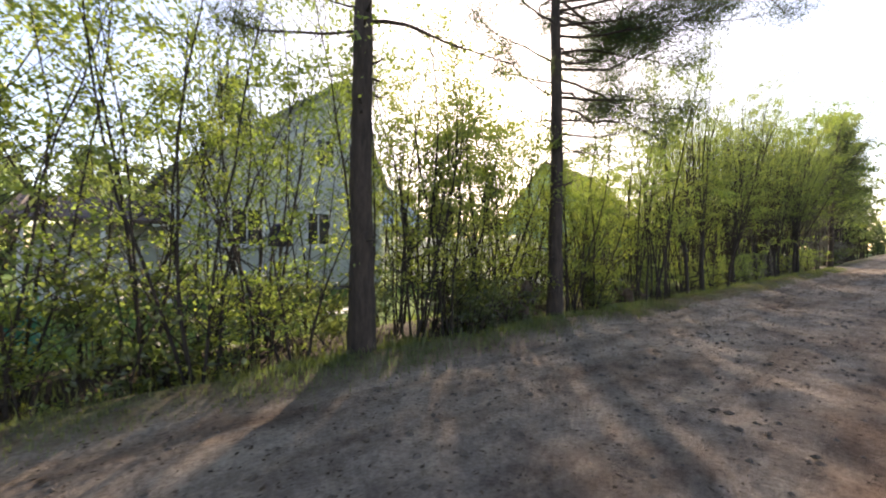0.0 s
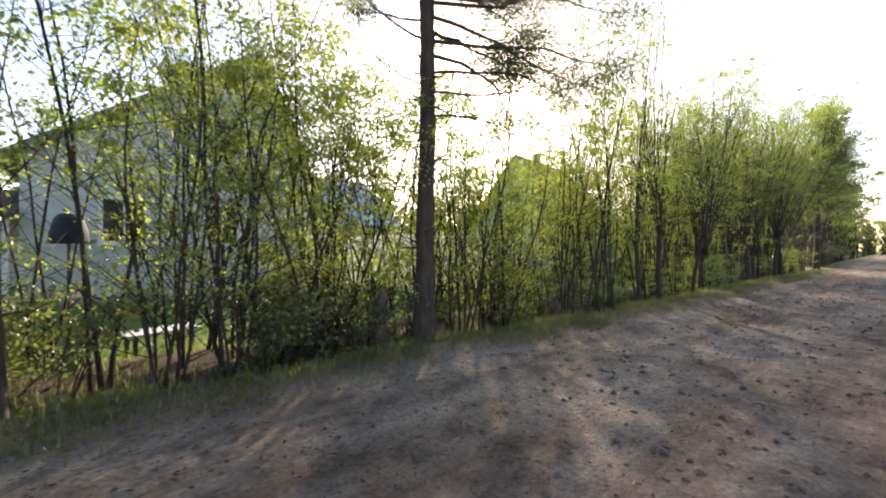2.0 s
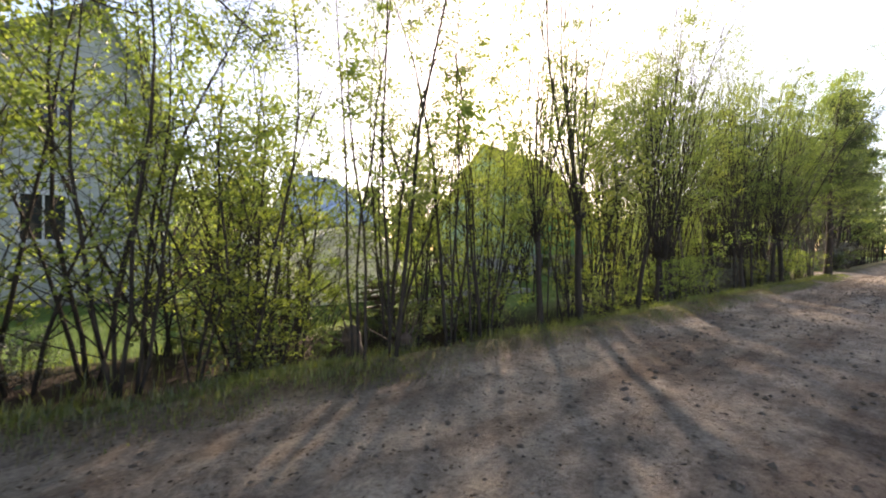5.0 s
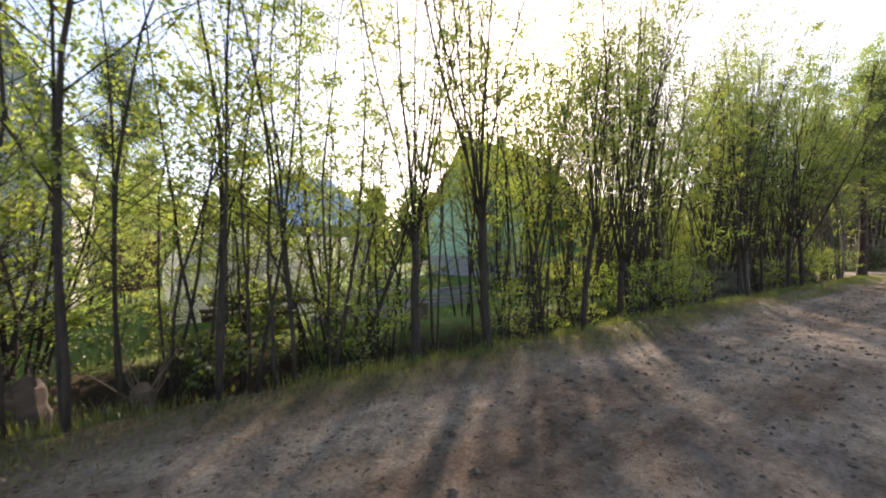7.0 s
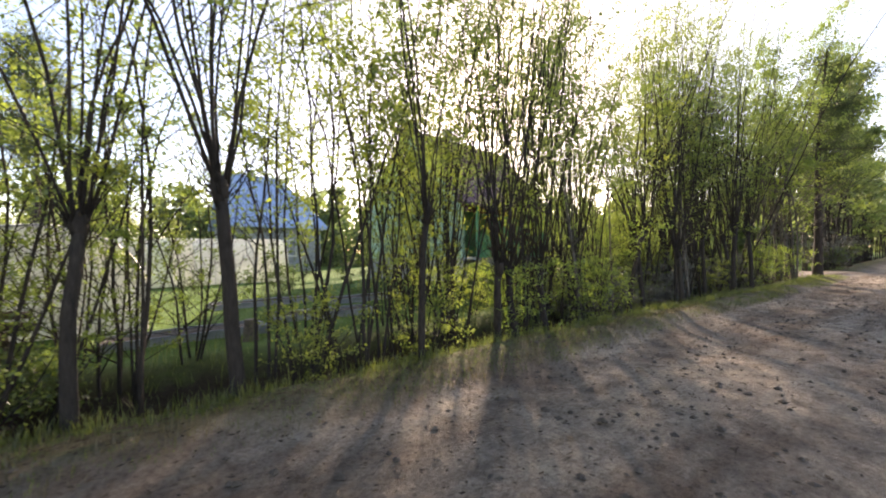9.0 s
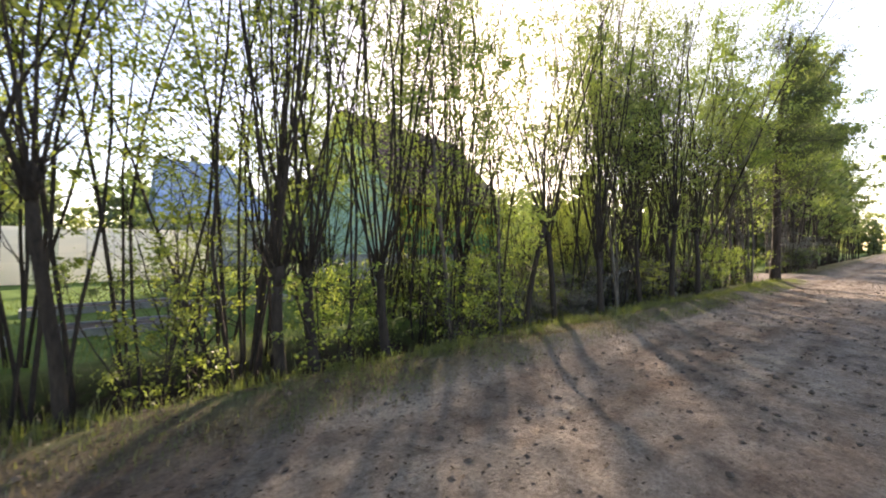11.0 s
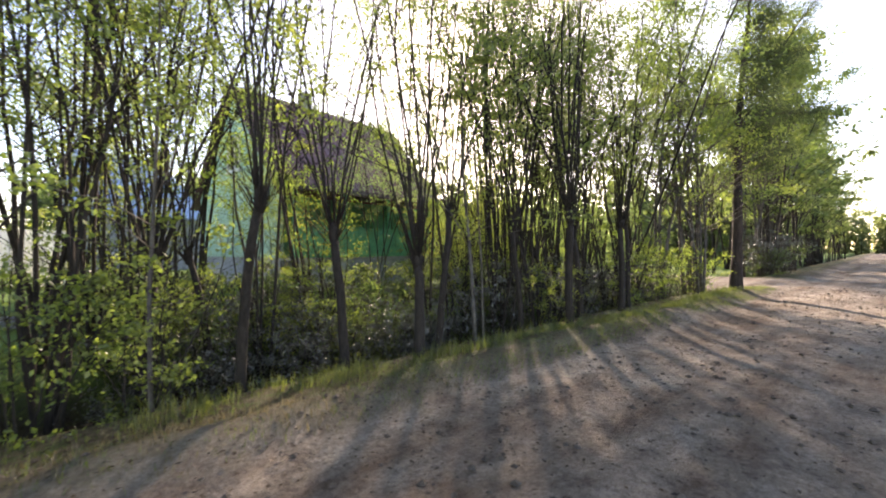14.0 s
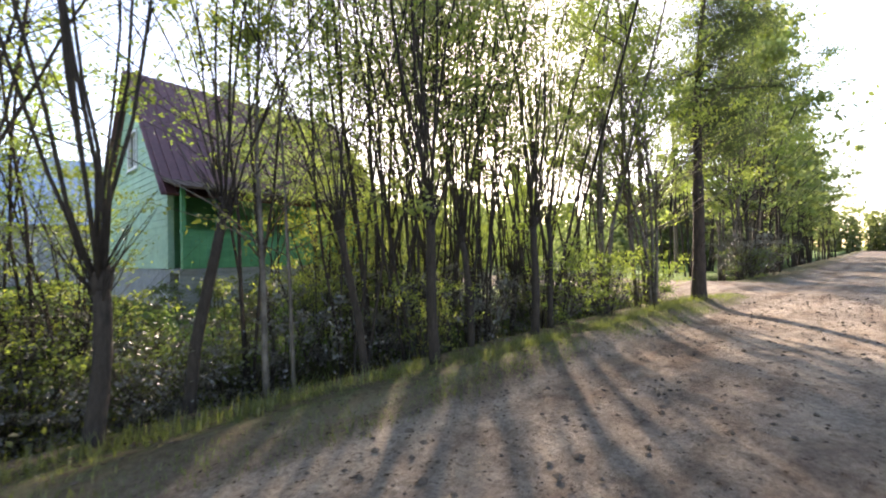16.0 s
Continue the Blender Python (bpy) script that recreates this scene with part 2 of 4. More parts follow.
# ---- mesh helpers ----
class Soup:
    """Vertices and faces gathered for one mesh."""

    def __init__(self):
        self.v, self.f, self.n = [], [], 0

    def add(self, verts, faces):
        self.f.extend([tuple(i + self.n for i in q) for q in faces])
        self.v.append(np.asarray(verts, dtype=float).reshape(-1, 3))
        self.n += len(self.v[-1])

    def quads(self, arr):
        """arr: k x 4 x 3."""
        k = len(arr)
        self.v.append(arr.reshape(-1, 3))
        idx = (np.arange(k * 4) + self.n).reshape(k, 4)
        self.f.extend(map(tuple, idx.tolist()))
        self.n += k * 4

    def tris(self, arr):
        k = len(arr)
        self.v.append(arr.reshape(-1, 3))
        idx = (np.arange(k * 3) + self.n).reshape(k, 3)
        self.f.extend(map(tuple, idx.tolist()))
        self.n += k * 3

    def tube(self, pts, radii, sides=5):
        pts = np.asarray(pts, dtype=float)
        t = np.gradient(pts, axis=0)
        t /= np.linalg.norm(t, axis=1)[:, None] + 1e-9
        ref = np.array([0.0, 1.0, 0.0]) if abs(t[0][1]) < 0.8 else np.array([1.0, 0.0, 0.0])
        u = np.cross(t, ref)
        u /= np.linalg.norm(u, axis=1)[:, None] + 1e-9
        w = np.cross(t, u)
        a = np.arange(sides) * 2 * np.pi / sides
        ring = (u[:, None] * np.cos(a)[None, :, None] + w[:, None] * np.sin(a)[None, :, None])
        v = pts[:, None] + ring * np.asarray(radii)[:, None, None]
        k = len(pts)
        f = []
        for i in range(k - 1):
            for j in range(sides):
                f.append((i * sides + j, i * sides + (j + 1) % sides, (i + 1) * sides + (j + 1) % sides, (i + 1) * sides + j))
        f.append(tuple((k - 1) * sides + j for j in range(sides)))
        f.append(tuple(reversed(range(sides))))
        self.add(v.reshape(-1, 3), f)

    def box(self, x0, y0, z0, x1, y1, z1):
        v = [(x, y, z) for z in (z0, z1) for y in (y0, y1) for x in (x0, x1)]
        self.add(v, [(0, 2, 3, 1), (4, 5, 7, 6), (0, 1, 5, 4), (2, 6, 7, 3), (0, 4, 6, 2), (1, 3, 7, 5)])

    def slab(self, pts, offset):
        """A polygon given thickness along offset."""
        p = np.asarray(pts, dtype=float)
        k = len(p)
        self.add(np.vstack([p, p + np.asarray(offset)]),
                 [tuple(range(k)), tuple(range(2 * k - 1, k - 1, -1))] + [(i, i + k, (i + 1) % k + k, (i + 1) % k) for i in range(k)])

    def mesh(self, name, material, smooth=False):
        me = bpy.data.meshes.new(name)
        me.from_pydata(np.vstack(self.v).tolist(), [], self.f)
        me.materials.append(material)
        if smooth:
            me.polygons.foreach_set("use_smooth", [True] * len(me.polygons))
        me.update()
        return me


def part(name, soup, material, parent=None, label="", smooth=False):
    ob = new(name, soup.mesh(name, material, smooth))
    ob.parent = parent
    if label:
        tagged(ob, label)
    return ob


def hold(name, m, label, category, group="", kind=""):
    ob = new(name)
    ob.matrix_world = m
    return tagged(ob, label, category, group, kind)


rng = np.random.default_rng(7)


def leaves(centres, size, rg, aspect=0.62, droop=0.35):
    """One bent rhomb of two triangles for each centre."""
    k = len(centres)
    d = rg.normal(size=(k, 3))
    d[:, 2] -= droop
    d /= np.linalg.norm(d, axis=1)[:, None]
    s = rg.normal(size=(k, 3))
    s -= (s * d).sum(1)[:, None] * d
    s /= np.linalg.norm(s, axis=1)[:, None]
    nrm = np.cross(d, s)
    L = (size * rg.uniform(0.6, 1.3, k))[:, None]
    a = centres
    b = centres + d * L * 0.5 + s * L * aspect * 0.5 + nrm * L * 0.08
    c = centres + d * L
    e = centres + d * L * 0.5 - s * L * aspect * 0.5 + nrm * L * 0.08
    return np.stack([a, b, c, e], axis=1)


def wander(start, way, length, n, rg, wob=0.12, lift=0.0):
    """A bent polyline."""
    p, w = np.array(start, dtype=float), np.array(way, dtype=float)
    w /= np.linalg.norm(w)
    out = [p.copy()]
    for _ in range(n):
        w = w + rg.normal(size=3) * wob + np.array([0, 0, lift])
        w /= np.linalg.norm(w)
        p = p + w * length / n
        out.append(p.copy())
    return np.array(out)


def along(pts, fr):
    i = np.clip(fr * (len(pts) - 1), 0, len(pts) - 1.001)
    k = i.astype(int)
    return pts[k] + (pts[k + 1] - pts[k]) * (i - k)[:, None]


# ---- the ground ----
def sstep(a, b, x):
    t = np.clip((x - a) / (b - a), 0, 1)
    return t * t * (3 - 2 * t)


def road_edge(x):
    """Where the worn road gives way to the verge; the road widens towards the side road."""
    return np.interp(x, [0, 7, 9, 13, 18, 25, 30, 36, 43], [4.1, 4.1, 3.75, 3.55, 3.35, 3.2, 3.0, 2.8, 2.75])


def ground_z(x, y):
    """Height of the ground: road, raised verge, ditch, garden."""
    x, y = np.asarray(x, dtype=float), np.asarray(y, dtype=float)
    edge = road_edge(x) + 0.12 * np.sin(x * 0.7) + 0.08 * np.sin(x * 1.9 + 1)
    cross = sstep(42.3, 43.6, x) * (1 - sstep(50, 51.5, x))
    berm = 0.13 * np.exp(-((y - edge - 0.45) / 0.45) ** 2)
    deep = 0.12 + 0.62 * sstep(8, 17, x)
    ditch = -deep * np.exp(-((y - 5.9) / 0.72) ** 2)
    z = (berm + ditch) * (1 - cross)
    z = z - (0.10 + 0.25 * (1 - sstep(9, 13, x)) * (1 - 0.5 * sstep(13, 16, y))) * sstep(6.8, 8.2, y) * (1 - cross)
    z = z + 0.025 * np.sin(y * 2.1 + 0.4 * np.sin(x * 0.25)) * (np.abs(y) < 3.6)
    z = z - 0.25 * np.exp(-((y + 5.6) / 0.8) ** 2) + 0.1 * np.exp(-((y + 4.0) / 0.4) ** 2)
    return z


def build_ground():
    def spread(lo, hi, step, far):
        core = np.arange(lo, hi + step / 2, step)
        out = [hi]
        s = step
        while out[-1] < far:
            s *= 1.35
            out.append(out[-1] + s)
        back = [lo]
        s = step
        while back[-1] > -far:
            s *= 1.35
            back.append(back[-1] - s)
        return np.concatenate([back[:0:-1], core, out[1:]])
    xs, ys = spread(-4, 46, 0.15, 1500), spread(-4.5, 9.0, 0.13, 1500)
    X, Y = np.meshgrid(xs, ys)
    Z = ground_z(X, Y)
    near = (np.abs(X - 20) < 40) & (np.abs(Y) < 12)
    rough = np.zeros_like(Z)
    for i, j in zip(*np.nonzero(near)):
        p = Vector((X[i, j], Y[i, j], 0))
        rough[i, j] = 0.028 * noise.noise(p * 1.1) + 0.016 * noise.noise(p * 3.7) + 0.009 * noise.noise(p * 9)
    Z = Z + rough
    me = bpy.data.meshes.new("ground")
    w = len(xs)
    idx = np.arange(len(xs) * len(ys)).reshape(len(ys), w)
    q = np.stack([idx[:-1, :-1], idx[:-1, 1:], idx[1:, 1:], idx[1:, :-1]], axis=-1).reshape(-1, 4)
    me.from_pydata(np.stack([X, Y, Z], -1).reshape(-1, 3).tolist(), [], q.tolist())
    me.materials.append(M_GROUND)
    me.polygons.foreach_set("use_smooth", [True] * len(me.polygons))
    ob = new("ground", me)
    tagged(ob, "rutted brown earth road with grass verge, ditch and garden lawn", "ground", kind="structure")


build_ground()


# ---- trees ----
def stem_tree(seed, height, stems, spread, leaf_n, leaf, base_r, pollard=0.0, low=0.25, twigs=14, twig_bends=3, clump=0.16, droop=0.35, reach=1.0, wob=0.07):
    """Wood and leaf soups of a slim many-stemmed tree. pollard: height of an old cut with a knotty head."""
    rg = np.random.default_rng(seed)
    wood, spots = Soup(), []
    roots = []
    if pollard:
        lean = rg.normal(size=2) * 0.06
        t = wander((0, 0, -0.25), (lean[0], lean[1], 1), pollard + 0.25, 5, rg, 0.05)
        wood.tube(t, np.linspace(base_r * 1.25, base_r * 0.95, 6), 8)
        head = t[-1]
        k = wander(head + np.array([0, 0, -0.14]), (0, 0, 1), 0.3, 4, rg, 0.05)
        wood.tube(k, [base_r * 0.92, base_r * 1.25, base_r * 1.38, base_r * 1.2, base_r * 0.4], 8)
        for _ in range(26):
            a = rg.uniform(0, 2 * np.pi)
            o = np.array([math.cos(a), math.sin(a), 0])
            q = head + o * base_r * rg.uniform(0.4, 1.1) + np.array([0, 0, rg.uniform(-0.22, 0.1)])
            tw = wander(q, o * rg.uniform(0.3, 0.9) + np.array([0, 0, 1.0]), rg.uniform(0.25, 0.9), 4, rg, 0.1, 0.05)
            wood.tube(tw, np.linspace(0.008, 0.003, 5), 3)
        for _ in range(stems):
            a = rg.uniform(0, 2 * np.pi)
            o = np.array([math.cos(a), math.sin(a), 0])
            roots.append((head + o * base_r * rg.uniform(0.3, 1.0) + np.array([0, 0, rg.uniform(-0.1, 0.08)]),
                          o * spread * rg.uniform(0.2, 1.0) + np.array([0, 0, 1.0]), height - pollard))
    else:
        for _ in range(stems):
            a = rg.uniform(0, 2 * np.pi)
            o = np.array([math.cos(a), math.sin(a), 0])
            roots.append((o * rg.uniform(0.0, 0.22) + np.array([0, 0, -0.25]), o * spread * rg.uniform(0.1, 1.0) + np.array([0, 0, 1.0]), height))
    for s, w, h in roots:
        h = h * rg.uniform(0.7, 1.05)
        p = wander(s, w, h, 9, rg, wob, 0.03)
        r = (base_r * (0.36 if pollard else 1.0)) * rg.uniform(0.6, 1.0)
        wood.tube(p, np.linspace(r, 0.005, 10), 5)
        for _ in range(twigs):
            fr = rg.uniform(low, 0.97)
            q = along(p, np.array([fr]))[0]
            a = rg.uniform(0, 2 * np.pi)
            tw = wander(q, (math.cos(a), math.sin(a), rg.uniform(0.3, 1.3)), h * (1.05 - fr) * rg.uniform(0.2, 0.42) * reach + 0.18, twig_bends, rg, 0.14, 0.04)
            wood.tube(tw, np.linspace(max(0.004, r * (1 - fr) * 0.45), 0.002, twig_bends + 1), 3)
            spots.append(tw[1:])
    spots = np.vstack(spots)
    share = rg.gamma(0.38, 1.0, len(spots))
    c = spots[rg.choice(len(spots), leaf_n, p=share / share.sum())] + rg.normal(size=(leaf_n, 3)) * clump * rg.uniform(0.25, 1.1, (leaf_n, 1)) * np.array([1.15, 1.15, 0.6])
    crown = Soup()
    crown.quads(leaves(c, leaf, rg, droop=droop))
    return wood, crown


def tree_kind(name, seed, bark, leafmat, label, category="tree", **kw):
    wood, crown = stem_tree(seed, **kw)
    return dict(name=name, wood=wood.mesh("trunk", bark, True), crown=crown.mesh("crown", leafmat), label=label, category=category)


def plant(kind, x, y, turn, size, group="", z=None):
    ob = hold(kind["name"], pose(x, y, float(ground_z(x, y)) if z is None else z, 0, 0, turn) @ Matrix.Diagonal((size, size, size * 1.0, 1)),
              kind["label"], kind["category"], group)
    for key in ("wood", "crown"):
        c = new("trunk" if key == "wood" else "crown", kind[key])
        c.parent = ob
    return ob


def pine(seed, height, r, limbs, lean=(0, 0), needle=1.0, tuft=260):
    """A pine: scaly straight trunk, long bare limbs low down, needle tufts at the limbs' ends."""
    rg = np.random.default_rng(seed)
    wood, crown = Soup(), Soup()
    t = wander((0, 0, -0.3), (lean[0], lean[1], 1), height, 16, rg, 0.012)
    rad = np.linspace(r * 0.95, 0.03, 17)
    rad[0], rad[1] = r * 1.25, r * 1.0
    fr = np.linspace(0, 1, 71)
    wood.tube(along(t, fr), np.interp(fr, np.linspace(0, 1, 17), rad) * rg.uniform(0.95, 1.05, 71), 16)
    wood.v[-1] += rg.normal(size=wood.v[-1].shape) * np.array([0.006, 0.006, 0.02])
    for _ in range(16):
        z, a = rg.uniform(0.7, 4.6), rg.uniform(0, 2 * np.pi)
        q = along(t, np.array([(z + 0.3) / height]))[0]
        o = np.array([math.cos(a), math.sin(a), rg.uniform(-0.1, 0.4)])
        wood.tube(wander(q + o * r * 0.7, o, rg.uniform(0.08, 0.32), 2, rg, 0.1), [0.022, 0.014, 0.008], 5)
    for z, ang, length, rise, bare in limbs:
        p0 = along(t, np.array([min(0.99, (z + 0.3) / height)]))[0]
        a = radians(ang)
        p = wander(p0, (math.cos(a), math.sin(a), rise), length, 9, rg, 0.13, 0.012)
        r0 = min(0.034, 0.01 + 0.008 * length)
        wood.tube(p, np.linspace(r0, 0.006, 10), 5)
        side = max(4, int(length * 9))
        for k in range(side):
            fr = rg.uniform(0.15, 1.0)
            q = along(p, np.array([fr]))[0]
            d = p[-1] - p[0]
            d /= np.linalg.norm(d)
            sgn = rg.choice([-1, 1])
            o = np.array([-d[1] * sgn, d[0] * sgn, 0]) * rg.uniform(0.4, 1.0) + d * rg.uniform(0.3, 0.9) + np.array([0, 0, rg.uniform(-0.15, 0.3)])
            tw = wander(q, o, length * (1.15 - fr) * 0.32 * rg.uniform(0.5, 1.1) + 0.18, 4, rg, 0.12, 0.03)
            wood.tube(tw, np.linspace(0.008, 0.003, 5), 3)
            if fr > bare:
                for c in tw[1:]:
                    n = tuft // 6
                    dv = rg.normal(size=(n, 3)) + np.array([0, 0, 0.25])
                    dv /= np.linalg.norm(dv, axis=1)[:, None]
                    base = c + rg.normal(size=(n, 3)) * 0.14 * needle
                    s = np.cross(dv, rg.normal(size=(n, 3)))
                    s /= np.linalg.norm(s, axis=1)[:, None] + 1e-9
                    tip = base + dv * (rg.uniform(0.07, 0.13, n) * needle)[:, None]
                    crown.tris(np.stack([base - s * 0.005 * needle, base + s * 0.005 * needle, tip], axis=1))
    return wood, crown


def place_pine(x, y, wood, crown, label):
    ob = hold("pine_tree", pose(x, y, float(ground_z(x, y))), label, "pine tree")
    part("trunk", wood, M_PINE, ob, "grey-brown scaly pine trunk", True)
    part("crown", crown, M_NEEDLE, ob, "dark green needle tufts")
    return ob


rgp = np.random.default_rng(21)
limbs_a = [(5.3, 170, 1.6, 0.15, 0.6), (4.5, -38, 2.8, 0.12, 0.85), (4.4, 140, 1.7, -0.12, 0.7), (4.7, 100, 1.3, 0.3, 0.9), (5.0, 120, 1.5, 0.9, 0.9), (4.9, -20, 1.4, 1.2, 0.9)]
limbs_a += [(z, rgp.uniform(0, 360), rgp.uniform(1.5, 2.6) * (1 - (z - 6) / 12), rgp.uniform(0.1, 0.5), 0.35) for z in np.linspace(6, 13, 16)]
w, c = pine(3, 14, 0.185, limbs_a, (-0.024, 0.02))
place_pine(2.75, 4.87, w, c, "tall pine with bare dark trunk at the verge")
limbs_b = [(4.5, -8, 3.2, 0.0, 0.3), (4.7, -24, 3.8, 0.0, 0.25), (4.9, 6, 3.6, 0.05, 0.2), (5.1, -16, 4.4, 0.03, 0.15), (5.3, -34, 3.8, 0.04, 0.2), (5.5, 0, 4.6, 0.05, 0.12), (5.6, -22, 5.0, 0.05, 0.12),
           (5.8, 14, 4.0, 0.08, 0.12), (6.0, -44, 4.6, 0.07, 0.15), (6.2, -30, 5.4, 0.07, 0.12), (6.4, -12, 5.0, 0.08, 0.1), (6.5, -48, 5.4, 0.07, 0.12), (6.7, -36, 5.8, 0.07, 0.1), (6.8, 4, 4.6, 0.1, 0.1),
           (4.7, 150, 1.7, 0.2, 0.6), (5.0, 120, 1.5, 0.3, 0.6), (5.4, 165, 2.2, 0.2, 0.4), (3.5, -60, 1.2, 0.1, 0.95), (3.9, -30, 1.8, 0.0, 0.9), (3.7, 10, 1.4, 0.1, 0.95), (4.2, -40, 2.2, 0.0, 0.85), (4.0, 130, 0.9, 0.1, 0.95), (6.2, 190, 2.4, 0.2, 0.3)]
limbs_b += [(z, rgp.uniform(-120, 60), rgp.uniform(2.2, 3.8) * (1 - (z - 6) / 13), rgp.uniform(0.1, 0.5), 0.25) for z in np.linspace(6.5, 13, 18)]
w, c = pine(5, 14, 0.165, limbs_b, (0.008, -0.006), 1.1, tuft=190)
place_pine(7.36, 4.86, w, c, "tall pine with long needled limbs over the road edge")
limbs_c = [(z, rgp.uniform(-130, 70), rgp.uniform(1.0, 2.8) * (1 - (z - 3) / 10), rgp.uniform(0.05, 0.7), 0.1) for z in np.linspace(3.8, 10.2, 46)]
limbs_c += [(6.6, -50, 2.9, 0.15, 0.2), (7.2, -80, 2.7, 0.2, 0.2), (5.9, -70, 2.5, 0.1, 0.2), (7.8, -40, 2.4, 0.1, 0.2)]
w, c = pine(8, 10.6, 0.19, limbs_c, (0, 0), 1.5, tuft=120)
place_pine(40.5, 3.5, w, c, "dark green pine at the corner of the side road")
limbs_d = [(z, rgp.uniform(0, 360), rgp.uniform(3.0, 4.4) * (1 - (z - 8) / 18), rgp.uniform(0.05, 0.35), 0.1) for z in np.linspace(9, 19, 34)]
w, c = pine(9, 19.5, 0.25, limbs_d, (0, 0), 3.5, tuft=70)
place_pine(10.5, 44, w, c, "large dark pine standing behind the gable house")

LBL_T = "slim many-stemmed young tree with sparse fresh green leaves"
LBL_P = "pollarded tree with knotty head and upright leafy shoots"
LBL_H = "tall willow with dense fine green foliage"
LBL_B = "low leafy bush under the trees"
thin = [tree_kind("young_tree", 100 + i, M_BARK, M_LEAF, LBL_T, height=h, stems=s, spread=0.22, leaf_n=n, leaf=0.058, base_r=0.032, twigs=20, low=0.12, clump=0.13, reach=1.5)
        for i, (h, s, n) in enumerate([(4.8, 4, 2600), (5.4, 5, 3000), (4.4, 3, 2100), (6.0, 4, 2700)])]
poll = [tree_kind("pollard_tree", 200 + i, M_BARK, M_LEAF, LBL_P, height=h, stems=s, spread=0.34, leaf_n=n, leaf=0.066, base_r=r, pollard=p, twigs=9, low=0.12, clump=0.14, reach=1.25)
        for i, (h, s, n, r, p) in enumerate([(8.8, 9, 1900, 0.058, 1.9), (9.6, 11, 2100, 0.064, 2.1), (8.4, 8, 1700, 0.05, 2.2), (9.2, 9, 1800, 0.062, 1.3)])]
tall = [tree_kind("willow_tree", 300 + i, M_BARK, M_WILLOW, LBL_H, height=h, stems=s, spread=0.2, leaf_n=n, leaf=0.065, base_r=0.05, twigs=26, low=0.4, clump=0.24, reach=1.6)
        for i, (h, s, n) in enumerate([(11.0, 5, 7000), (12.0, 6, 7600), (10.2, 5, 6600)])]
faraway = [tree_kind('willow_tree', 350 + i, M_BARK, M_WILLOW, LBL_H, height=9.0, stems=4, spread=0.2, leaf_n=2100, leaf=0.14, base_r=0.05, twigs=9, twig_bends=2, low=0.12, clump=0.22, reach=1.6) for i in range(2)]
open_tall = [tree_kind('willow_tree', 330 + i, M_BARK, M_LEAF, 'slender upright willow with open leafy crown', height=h, stems=4, spread=0.2, leaf_n=n, leaf=0.06, base_r=0.036, twigs=22, low=0.33, clump=0.2, reach=1.2)
             for i, (h, n) in enumerate([(11.6, 2900), (10.4, 2600), (12.4, 3100)])]
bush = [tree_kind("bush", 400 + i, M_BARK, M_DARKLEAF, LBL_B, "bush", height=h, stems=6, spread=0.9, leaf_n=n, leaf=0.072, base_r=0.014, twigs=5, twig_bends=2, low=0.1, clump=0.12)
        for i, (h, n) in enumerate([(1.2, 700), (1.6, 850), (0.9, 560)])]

rgt = np.random.default_rng(5)
# stems that stand out along the verge: metres along the road, metres from its middle, kind
MARKED = [(0.9, 5.4, 't', 1), (2.1, 5.5, 't', 2), (4.1, 5.5, 't', 1), (4.9, 5.3, 't', 0), (8.7, 5.4, 't', 1),
          (11.1, 4.7, 'f', 1), (11.5, 4.6, 'f', 0), (12.55, 4.5, 'f', 0), (13.4, 4.7, 'f', 1), (13.83, 5.1, 'f', 0), (15.1, 4.78, 'p', 0), (15.53, 4.9, 'f', 0), (16.45, 4.72, 'p', 1), (16.9, 5.3, 'f', 1)]
MARKED += [(17.95, 4.75, 'f', 0), (18.7, 4.5, 'p', 2), (20.55, 4.85, 'p', 3), (20.95, 4.75, 'p', 3), (21.42, 4.95, 'f', 0), (22.15, 5.0, 'p', 3), (23.27, 5.0, 's', 0), (24.5, 4.7, 's', 1), (25.35, 4.9, 'p', 2), (26.78, 5.15, 'p', 1),
          (27.56, 4.45, 'p', 3), (28.3, 4.94, 'p', 2), (28.9, 4.9, 's', 0), (29.6, 4.9, 's', 1), (30.4, 4.8, 'p', 2), (31.2, 4.25, 'p', 1), (32.4, 4.7, 'p', 0), (33.8, 4.4, 'p', 1), (34.6, 4.6, 'p', 2)]
single = [tree_kind("young_tree", 500 + i, M_PALE, M_LEAF, "single straight young tree with pale bark and sparse leaves", height=h, stems=1, spread=0.02, wob=0.03, leaf_n=n, leaf=0.058, base_r=0.042, twigs=34, low=0.25, clump=0.13, reach=1.0)
          for i, (h, n) in enumerate([(8.0, 1700), (7.0, 1500)])]
sparse = [tree_kind("young_tree", 520 + i, M_BARK, M_LEAF, "thin forked young tree with very few leaves", height=h, stems=s, spread=0.16, leaf_n=n, leaf=0.055, base_r=0.032, twigs=18, low=0.3, clump=0.13, reach=1.2)
          for i, (h, s, n) in enumerate([(7.2, 2, 1700), (6.4, 3, 1900)])]
KINDS = {'t': thin, 'p': poll, 's': single, 'f': sparse}
spots = [(x, y) for x, y, _, _ in MARKED] + [(2.75, 4.87), (7.28, 4.86)]
for x, y, k, i in MARKED:
    plant(KINDS[k][i], x, y, rgt.uniform(0, 360), rgt.uniform(0.92, 1.08), "trees along the road")


